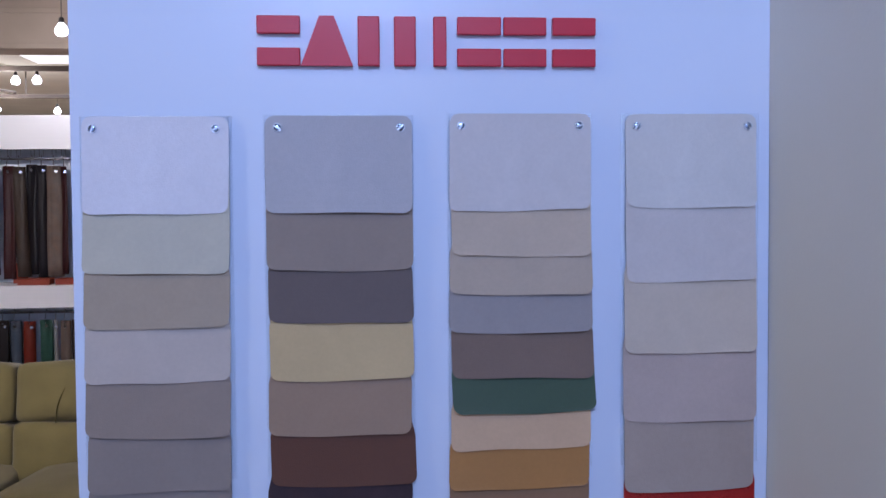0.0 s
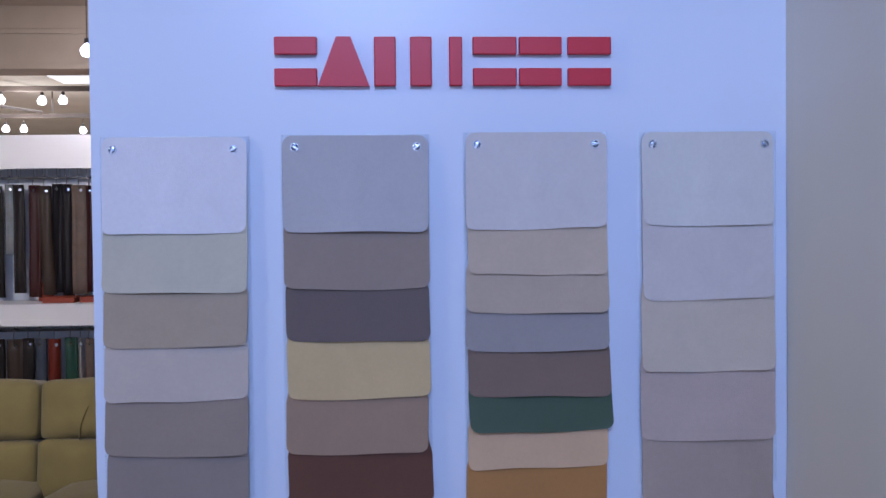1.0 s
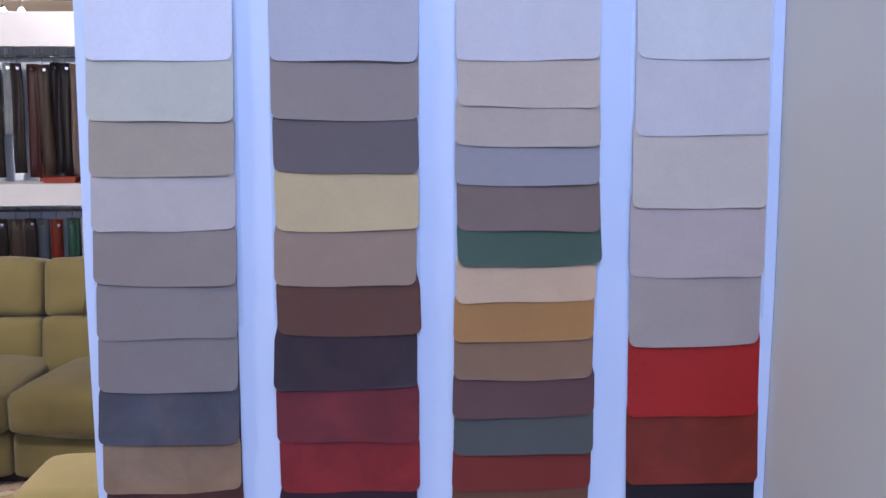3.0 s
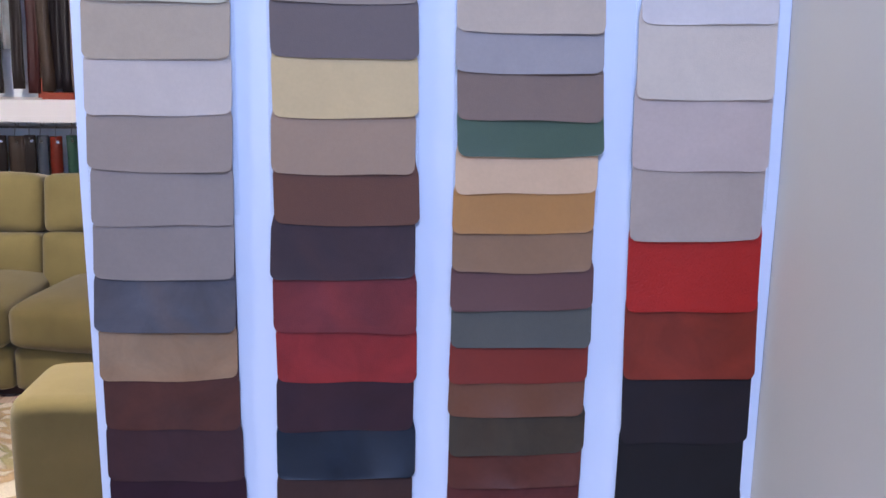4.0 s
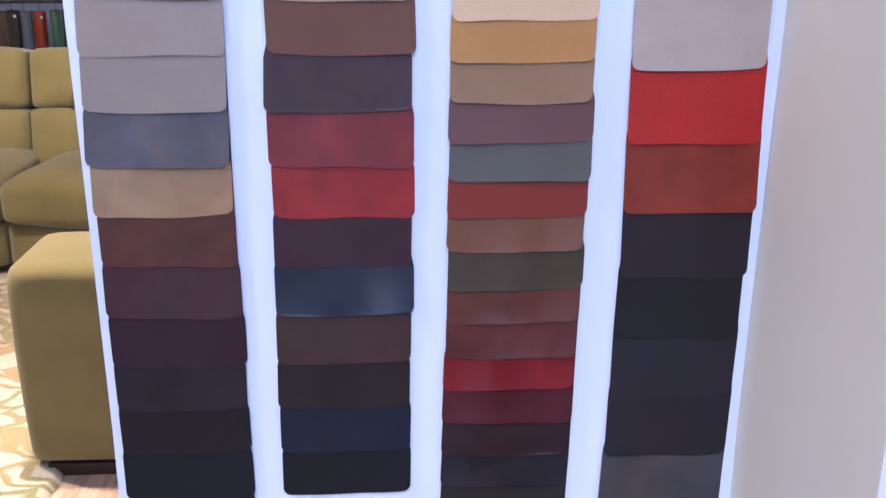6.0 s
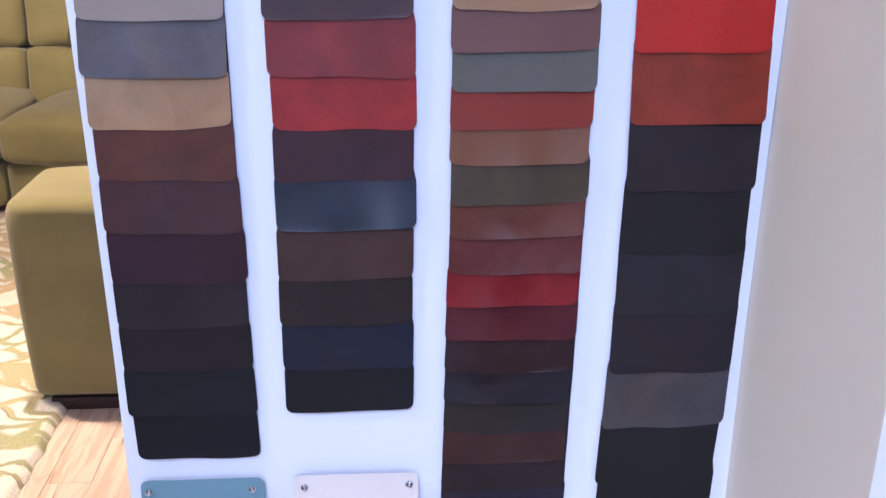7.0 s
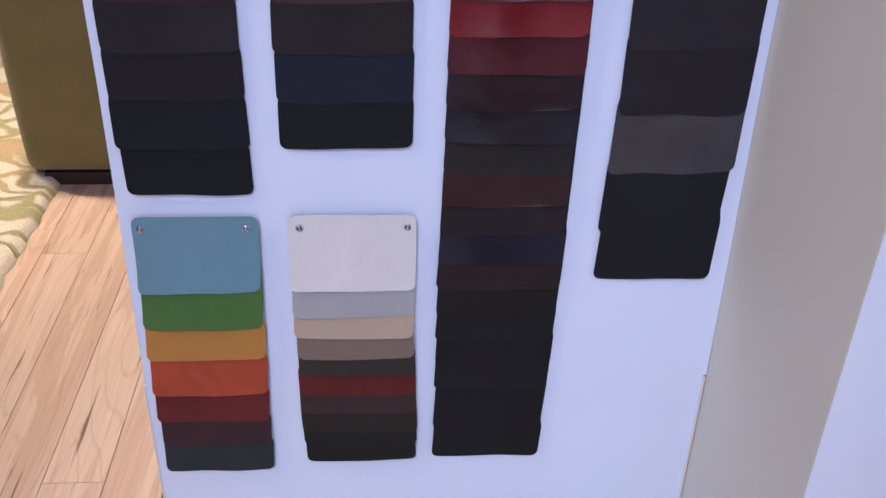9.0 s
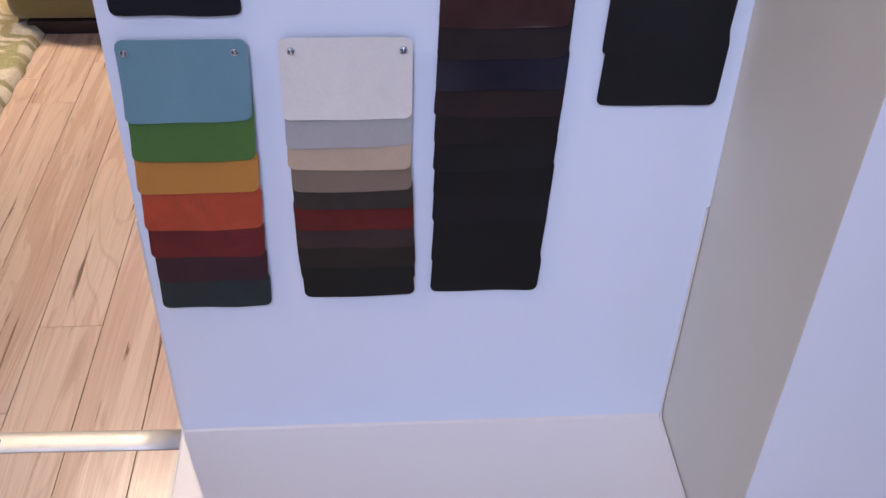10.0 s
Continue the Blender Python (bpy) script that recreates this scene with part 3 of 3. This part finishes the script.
swatch_stack("longest stack of leather samples, green, gold, red and dark", 0.102, C3, 0.158, 1.712, 1.6985, (0.035, 0.168), rows_of(
    (1.604, 1.553, 1.510, 1.467, 1.416, 1.376, 1.335, 1.290, 1.245, 1.201, 1.157, 1.114, 1.073, 1.026, 0.985, 0.940,
     0.899, 0.854, 0.810, 0.768, 0.725, 0.683, 0.642, 0.601, 0.562, 0.523, 0.482, 0.441, 0.400, 0.330, 0.281),
    "ccc7c2 c0b09a b5a692 98928f 7c6a5d 475946 cbac88 a77943 87694d 61443f 53534c 752d22 6b4734 3f3629 573127 562b27 "
    "701b1e 481b20 2a1b1d 1f1c21 23201e 35211f 241b1d 1c1c28 241b1b 181515 131415 111214 141518 0f1113 0e1011", "mmmmmsmsssssgsggggggsgsgssmssss"), 3, turns=(25, 75))
swatch_stack("tall stack of leather samples, pale grey, red and black", 0.298, C4, 0.155, 1.712, 1.6985, (0.235, 0.364), rows_of(
    (1.606, 1.522, 1.440, 1.361, 1.281, 1.198, 1.117, 1.037, 0.960, 0.882, 0.803, 0.726, 0.646, 0.575),
    "cccac4 c6c0ba c2b6a4 b4a59a a49689 a1221a 772d1e 211c1f 191718 221f24 1f1b20 3d3a3b 161619 141518", "mmmmmcsmmmmmmm"), 4, turns=(30, -40))
swatch_stack("short stack of blue, green, amber, orange and wine leather samples", -0.289, C5, 0.153, 0.673, 0.657, (-0.3555, -0.228), rows_of(
    (0.565, 0.509, 0.460, 0.401, 0.355, 0.313, 0.267), "648a96 466c36 af793a a7452b 612020 351e24 1f2c2e", "msmmsss"), 5, False, (10, -20))
swatch_stack("short stack of white, taupe, red and black leather samples", -0.0985, C6, 0.153, 0.674, 0.657, (-0.163, -0.031), rows_of(
    (0.566, 0.525, 0.492, 0.459, 0.431, 0.396, 0.365, 0.331, 0.309, 0.280),
    "d4d1cb a0a09e af9c86 776759 322b26 5a1c19 362725 231d18 191915 171713", "mmmmssssmm"), 6, False, (-15, 10))


# ---- seating behind the board ----
def seat_block(parent, name, x0, x1, y0, y1, z0, z1, r, puff=(0, 0, 0), mat=M_OLIVE, seed=0, cuts=9, lean=0, sag=0.006, turn=0):
    bm = cushion(x1 - x0, y1 - y0, z1 - z0, r, cuts, puff, sag, seed)
    swing = Matrix.Translation((x0, y0, 0)) @ Matrix.Rotation(radians(turn), 4, "Z") @ Matrix.Translation((-x0, -y0, 0))
    return part(name, bm, mat, parent, m=swing @ pose((x0 + x1) / 2, (y0 + y1) / 2, (z0 + z1) / 2, lean), smooth=True)


def piping(parent, pts, r=0.004):
    return part("piping", bent_tube(pts, r), M_SEAM, parent, smooth=True)


near = empty("sofa", pose(0, 0, 0), "olive fabric sofa seen from its arm, on a dark plinth", "sofa", "olive sofas")


def arm_panel():
    """The outer side of the arm: upright, its front shoulder rounded off, its edges padded."""
    x0, x1, z0, z1 = -1.018, -0.12, 0.032, 0.601
    prof = [(x0 + 0.03, z0), (x0 + 0.012, z0 + 0.008), (x0 + 0.004, z0 + 0.03), (x0, z0 + 0.08), (x0 - 0.006, 0.22), (x0 - 0.010, 0.34), (x0 - 0.011, 0.46), (x0 - 0.011, 0.53), (x0 - 0.008, 0.562),
            (x0 + 0.001, 0.583), (x0 + 0.016, 0.593), (x0 + 0.045, 0.598), (x0 + 0.10, 0.600), (x0 + 0.2, z1), (x0 + 0.35, z1), (-0.5, z1), (x1, z1), (x1, z0)]
    bm = bmesh.new()
    cx, cz = -0.6, 0.35
    rings = []
    r = 0.058
    turn = [math.pi / 2 * k / 6 for k in range(7)]
    sides = [(r * (1 - math.sin(t)), 1.402 + r * (1 - math.cos(t))) for t in turn] + [(r * (1 - math.cos(t)), 1.717 + r * math.sin(t)) for t in turn]
    for inset, y in sides:
        ring = []
        for x, z in prof:
            d = Vector((cx - x, 0, cz - z)).normalized() * inset
            ring.append(bm.verts.new((x + d.x, y, z + d.z)))
        rings.append(ring)
    n = len(prof)
    for a, b in zip(rings, rings[1:]):
        for k in range(n):
            bm.faces.new((a[k], b[k], b[(k + 1) % n], a[(k + 1) % n]))
    bm.faces.new(rings[0])
    bm.faces.new(rings[-1][::-1])
    bmesh.ops.recalc_face_normals(bm, faces=bm.faces[:])
    return bm


part("arm", arm_panel(), M_OLIVE, near, smooth=True)
part("plinth", box(-0.965, -0.14, 1.412, 3.0, 0.0, 0.036, 0.003), M_PLINTH, near, "dark stained wooden plinth")
seat_block(near, "seat_base", -0.98, -0.15, 1.772, 2.98, 0.034, 0.29, 0.03)
seat_block(near, "seat_cushion", -0.99, -0.35, 1.774, 2.34, 0.29, 0.44, 0.05, (0, 0, 0.015), seed=3)
seat_block(near, "seat_cushion", -0.99, -0.35, 2.35, 2.98, 0.29, 0.44, 0.05, (0, 0, 0.015), seed=4)
seat_block(near, "backrest", -0.36, -0.12, 1.774, 2.98, 0.29, 0.88, 0.07, (0.02, 0, 0), seed=5)

far = empty("sofa", pose(0, 0, 0), "olive fabric sofa with plump split back cushions before the shelving", "sofa", "olive sofas")
part("plinth", box(-3.0, -0.2, 3.2, 4.1, 0.0, 0.034, 0.003), M_PLINTH, far, "dark stained wooden plinth")
XS = [(-3.02, -2.31), (-2.305, -1.637), (-1.632, -0.98), (-0.975, -0.2)]
for i, (a, b) in enumerate(XS):
    seat_block(far, "front_panel", a, b, 3.13, 3.45, 0.034, 0.235, 0.03, (0, 0.012, 0), seed=i, turn=-9 if i == 2 else 0)
    seat_block(far, "seat_cushion", a - 0.004, b + 0.004, 3.08, 3.85, 0.232, 0.425, 0.045, (0.0, 0.012, 0.035), seed=i + 7, sag=0.010, turn=-9 if i == 2 else 0)
for i, (a, b) in enumerate([(-3.02, -2.34), (-2.338, -1.676), (-1.674, -1.03), (-1.028, -0.25)]):
    seat_block(far, "back_cushion", a, b, 3.68, 3.98, 0.33, 0.603, 0.034, (0.003, 0.03, 0.003), seed=i + 20, lean=-8, sag=0.010)
    seat_block(far, "head_cushion", a + 0.003, b - 0.001, 3.74, 4.02, 0.597, 0.874, 0.040, (0.003, 0.03, 0.006), seed=i + 30, lean=-8, sag=0.010)
    piping(far, [(a + 0.196 + 0.09 * (k / 10) ** 2.0, 3.714 + 0.038 * k / 10 - 0.092 * (k / 10) * (1 - k / 10), 0.615 + 0.235 * k / 10) for k in range(11)], 0.0025)
seat_block(far, "back_frame", -3.02, -0.2, 3.95, 4.14, 0.034, 0.80, 0.03, seed=50)


# ---- shelving with hanging hides ----
SHELF_Y = 4.5
shelving = empty("shelving", pose(0, 0, 0), "white laminate shelving with hide samples on hooks", "shelving")
part("fascia", box(-4.2, -0.3, SHELF_Y, SHELF_Y + 0.03, 1.925, 2.106, 0.002), M_SHELF, shelving)
part("top", box(-4.2, -0.3, SHELF_Y + 0.03, SHELF_Y + 0.52, 2.07, 2.10, 0.002), M_SHELF, shelving)
part("shelf", box(-4.2, -0.3, SHELF_Y, SHELF_Y + 0.52, 1.076, 1.197, 0.003), M_SHELF, shelving)
part("shelf", box(-4.2, -0.3, SHELF_Y, SHELF_Y + 0.52, 0.02, 0.14, 0.003), M_SHELF, shelving)
part("back", box(-4.2, -0.3, SHELF_Y + 0.31, SHELF_Y + 0.33, 0.0, 2.069), M_WALL_PALE_LIT, shelving)
for x in (-4.2, -0.33):
    part("side", box(x, x + 0.03, SHELF_Y, SHELF_Y + 0.52, 0.0, 2.07, 0.002), M_SHELF, shelving)
for z in (1.885, 1.035):
    part("rail", tube((-4.17, SHELF_Y + 0.22, z), (-0.33, SHELF_Y + 0.22, z), 0.007), M_HOOK, shelving)


def hung_hide(x, w, z_top, z_low, colour, y, turn, lean, seed, group):
    """A folded hide hanging from a wire hook, seen half edge-on."""
    rng = random.Random(seed)
    hide = empty("hanging_hide", pose(x, y, 0, 0, 0, turn), "%s leather hide folded over a wire hook" % colour[1], "leather hide", group)
    bm = bmesh.new()
    ph = rng.uniform(0, 6)
    rows = []
    for k in range(9):
        z = z_top + (z_low - z_top) * k / 8
        flare, drift = 1 + 0.10 * k / 8, (z_top - z) * math.tan(radians(lean))
        ring = [(drift + u * w / 2 * flare + 0.002 * math.sin(k * 0.9 + ph), 0.008 * math.cos(3.0 * u + ph + 0.25 * k)) for u in (-1, -0.5, 0, 0.5, 1)]
        rows.append([bm.verts.new((a, b - 0.006, z)) for a, b in ring] + [bm.verts.new((a, b + 0.012, z)) for a, b in ring[::-1]])
    n = len(rows[0])
    for a, b in zip(rows, rows[1:]):
        for k in range(n):
            bm.faces.new((a[k], b[k], b[(k + 1) % n], a[(k + 1) % n])).smooth = True
    bm.faces.new(rows[0])
    bm.faces.new(rows[-1][::-1])
    bmesh.ops.recalc_face_normals(bm, faces=bm.faces[:])
    part("hide", bm, leather(colour[0], 0.42, 0.15, 380, 0.4), hide)
    rail = 1.885 if z_top > 1.4 else 1.035
    part("hook", bent_tube([(0, -0.012, z_top - 0.02), (0, -0.02, z_top + 0.004), (0, 0.0, rail + 0.016), (0, 0.014, rail + 0.010), (0, 0.014, rail - 0.006)], 0.0022, 6), M_HOOK, hide)
    part("hook_wire", bent_tube([(0.010, 0.013, rail + 0.002), (0.010, 0.013, rail + 0.05), (-0.010, 0.013, rail + 0.05), (-0.010, 0.013, rail + 0.002)], 0.0018, 6), M_HOOK, hide)
    e = lathe([(0.004, 0), (0.0085, 0.001), (0.0085, 0.003), (0.004, 0.003)], 12)
    part("eyelet", e, M_HOOK, hide, "brass eyelet", pose(w * 0.2, -0.028, z_top - 0.03, 90, 0, 0))
    return hide


GREY, DARK, BROWN, BLACK = ("7d8288", "blue-grey"), ("211a19", "dark brown"), ("3e332c", "brown"), ("1c191d", "black")
TAUPE, RUST, SLATE, GREEN, PALE = ("6b5b51", "taupe"), ("6c2619", "rust red"), ("4a505c", "slate grey"), ("2f4c40", "dark green"), ("a8a39c", "pale grey")
MAROON = ("3a1a1a", "dark maroon")
ROW1 = [(-2.40, 0.07, DARK, 12, 0), (-2.32, 0.06, BROWN, 10, 0), (-2.245, 0.06, BLACK, 15, 0), (-2.178, 0.05, DARK, 12, 0), (-2.118, 0.044, GREY, 8, 0), (-2.065, 0.056, DARK, 10, 0), (-1.984, 0.058, MAROON, -12, 0),
        (-1.925, 0.066, BROWN, 10, 1.6), (-1.858, 0.056, BLACK, -10, 0), (-1.803, 0.053, BLACK, 12, 0), (-1.740, 0.076, TAUPE, 5, 0), (-1.684, 0.03, MAROON, 15, 0), (-1.61, 0.07, BROWN, 10, 0), (-1.52, 0.07, BLACK, 12, 0)]
for i, (x, w, c, turn, lean) in enumerate(ROW1):
    low = 1.46 if c is GREY else 1.222 + 0.012 * (i % 3)
    hung_hide(x, w, 1.852 - 0.004 * (i % 4), low, c, SHELF_Y + 0.20 - 0.012 * (i % 2), turn, lean, 100 + i, "hides on the upper rail")
ROW2 = [(-2.29, 0.08, BLACK, 15), (-2.2, 0.08, DARK, 12), (-2.106, 0.085, BROWN, 10), (-2.03, 0.06, DARK, 15), (-1.967, 0.06, SLATE, 10), (-1.887, 0.062, RUST, 12), (-1.797, 0.066, GREEN, 12),
        (-1.744, 0.018, PALE, 10), (-1.697, 0.054, TAUPE, 8), (-1.62, 0.07, BROWN, 15)]
for i, (x, w, c, turn) in enumerate(ROW2):
    hung_hide(x, w, 0.993 - 0.003 * (i % 3), 0.42, c, SHELF_Y + 0.20 - 0.012 * (i % 2), turn * (1 if i % 2 else -1), 0, 200 + i, "hides on the lower rail")

for i, (x, w, h, y) in enumerate(((-1.945, 0.055, 0.11, 0.25), (-1.82, 0.17, 0.034, 0.10), (-1.63, 0.16, 0.032, 0.12))):
    bx = empty("sample_box", pose(x, SHELF_Y + y, 1.197), "low rust red card box lying on the white shelf", "box", "boxes on the shelf")
    part("tray", box(-w / 2, w / 2, -0.05, 0.05, 0, h * 0.8, 0.003), M_BOX_RED, bx)
    part("lid", box(-w / 2 - 0.003, w / 2 + 0.003, -0.053, 0.053, h * 0.8, h, 0.003), M_BOX_RED, bx)
sheetp = empty("printed_card", pose(-1.955, SHELF_Y + 0.29, 1.31, -3), "white printed card leaning on the back of the shelf", "card")
part("card", box(-0.06, 0.06, 0, 0.003, 0, 0.28), M_PAPER, sheetp)
for k in range(9):
    part("print_bar", box(-0.048, 0.02 + 0.012 * (k % 3), -0.0012, -0.0002, 0.03 + 0.026 * k, 0.036 + 0.026 * k), M_INK, sheetp)


# ---- lamps under the ceiling ----
def track_lamp(x, y, z, top, group):
    """A hanging lamp head: stem, collar, cone shade and glowing bulb."""
    lamp = empty("track_lamp", pose(x, y, z), "small white ceiling spot lamp on a thin stem, lit", "lamp", group)
    part("stem", tube((0, 0, 0.05), (0, 0, top - z), 0.003), M_RAIL, lamp)
    part("collar", lathe([(0.010, 0.030), (0.014, 0.036), (0.014, 0.058), (0.007, 0.064)], 14), M_BLACK, lamp, smooth=True)
    part("bulb", lathe([(0.006, -0.034), (0.024, -0.030), (0.034, -0.014), (0.034, 0.0), (0.026, 0.016), (0.014, 0.032), (0.010, 0.038)], 16), M_BULB, lamp, "glowing bulb", smooth=True)
    return lamp


for x, y, z in ((-2.661, 7, 2.59), (-2.503, 7, 2.594), (-2.975, 7, 2.6), (-3.472, 9, 2.56), (-3.642, 9, 2.56), (-2.913, 9, 2.542)):
    track_lamp(x, y, z, 2.665, "lamps in the far hall")
track_lamp(-1.60, 4.4, 2.541, 2.902, "lamps over the shelving")
for s in SEATING:
    track_lamp(*s, 2.902, "lamps over the seating")
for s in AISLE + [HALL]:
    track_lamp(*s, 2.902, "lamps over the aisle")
for y in (7.0, 9.0):
    rail = empty("lamp_track", pose(0, y, 2.66), "dark steel lamp track under the ceiling", "lamp track", "lamp tracks")
    part("bar", box(-5.8, 1.0, -0.02, 0.02, 0.0, 0.04, 0.003), M_RAIL, rail)
    for x in (-5, -3.2, -1.4):
        part("rod", tube((x, 0, 0.04), (x, 0, 0.292), 0.008), M_RAIL, rail)
brace = empty("ceiling_brace", pose(0, 0, 0), "thin steel brace between two lamp tracks", "brace")
part("bar", tube((-4.1, 7.0, 2.715), (-3.3, 9.0, 2.715), 0.015), M_RAIL, brace)
panel = empty("light_panel", pose(-2.35, 8.2, 2.936), "long glowing ceiling light panel in the far hall", "ceiling light")
part("frame", box(-0.6, 0.6, -0.3, 0.3, -0.01, 0.015, 0.003), M_RAIL, panel)
part("diffuser", box(-0.58, 0.58, -0.28, 0.28, -0.016, -0.0105), M_PANEL, panel, "glowing white diffuser")


# ---- floor things ----
strip = empty("threshold_strip", pose(0, -0.014, 0, 0, 0, -0.9), "worn aluminium threshold strip screwed across the plank floor", "floor strip")


def strip_mesh():
    bm = bmesh.new()
    prof = [(-0.024, 0.0), (-0.0235, 0.0025), (-0.016, 0.0055), (-0.006, 0.0072), (0.002, 0.0070), (0.011, 0.005), (0.0165, 0.002), (0.017, 0.0)]
    rows = []
    for x in np.linspace(-3.2, BOARD_X0 + 0.012, 40):
        w = 0.0006 * noise.noise(Vector((x * 6, 0, 0)))
        rows.append([bm.verts.new((x, y + w, z)) for y, z in prof])
    for a, b in zip(rows, rows[1:]):
        for k in range(len(prof) - 1):
            bm.faces.new((a[k], b[k], b[k + 1], a[k + 1])).smooth = True
        bm.faces.new((a[-1], b[-1], b[0], a[0]))
    bm.faces.new(rows[0]), bm.faces.new(rows[-1][::-1])
    bmesh.ops.recalc_face_normals(bm, faces=bm.faces[:])
    return bm


part("bar", strip_mesh(), M_STRIP, strip)
for x in (-0.655, -1.15, -1.65, -2.15):
    part("screw", lathe([(0.0055, 0.0), (0.005, 0.0016), (0.003, 0.0022)], 12), M_SCREW, strip, m=pose(x, -0.006, 0.0066), smooth=True)


def rug_mesh():
    """Thick pile with a soft, uneven rim."""
    bm = bmesh.new()
    nx, ny = 150, 180
    x0, x1, y0, y1 = -3.3, -0.925, 0.45, 3.05
    grid = []
    for j in range(ny + 1):
        row = []
        for i in range(nx + 1):
            u, v = (i / nx) ** 0.6, j / ny
            edge = min(1 - u, v, 1 - v, u) * 2.0
            x = x0 + (x1 - x0) * u + 0.014 * noise.noise(Vector((u * 3, v * 44, 1))) * (1 if u > 0.97 else 0)
            y = y0 + (y1 - y0) * v + 0.008 * noise.noise(Vector((u * 60, v * 3, 2))) * (1 if v > 0.97 else 0)
            lift = min(1.0, max(0.0, edge / 0.018)) ** 0.5
            z = 0.0015 + 0.022 * lift + 0.006 * lift * noise.noise(Vector((x * 26, y * 30, 0))) + 0.003 * lift * noise.noise(Vector((x * 90, y * 90, 5)))
            row.append(bm.verts.new((x, y, max(0.0012, z))))
        grid.append(row)
    for a, b in zip(grid, grid[1:]):
        for k in range(nx):
            bm.faces.new((a[k], a[k + 1], b[k + 1], b[k])).smooth = True
    return bm


rug = tagged(link_mesh("rug", rug_mesh(), M_RUG), "cream tufted rug with carved olive and tan leaf lines", "rug")

# planks last: those by the board are single parts, the rest one sheet of boards
PLANK_W = 0.1088
PLANKS = {}


def plank_mesh(length):
    key = round(length, 2)
    if key not in PLANKS:
        bm = box(0, PLANK_W - 0.0011, 0, key - 0.0012, -0.012, 0.0, 0.0007)
        me = bpy.data.meshes.new("plank")
        bm.to_mesh(me)
        bm.free()
        me.materials.append(M_FLOOR)
        PLANKS[key] = me
    return PLANKS[key]


rest = bmesh.new()
rng = random.Random(12)
starts = {-3: 0.26, -2: 0.86, -4: 0.056, -5: 1.05, -1: 0.62}
for i in range(-54, 41):
    x = -0.333 + PLANK_W * i
    y = -5.2
    near_col = -16 <= i <= 3
    first = starts.get(i, rng.uniform(0, 1.2)) % 1.2
    cuts = [first + 1.2 * k for k in range(-6, 13)]
    edges = [-5.2] + [c for c in cuts if -5.1 < c < 14.1] + [14.2]
    for a, b in zip(edges, edges[1:]):
        if near_col and -1.6 < a and b < 4.0:
            p = new("plank", plank_mesh(b - a))
            p.location = (x, a, 0.0)
            p.parent = floor
        else:
            box(x, x + PLANK_W - 0.0011, a, b - 0.0012, -0.012, 0.0, 0, rest)
boards = link_mesh("plank_field", rest, M_FLOOR, floor)
tagged(boards, "pale maple planks", kind="stuff")
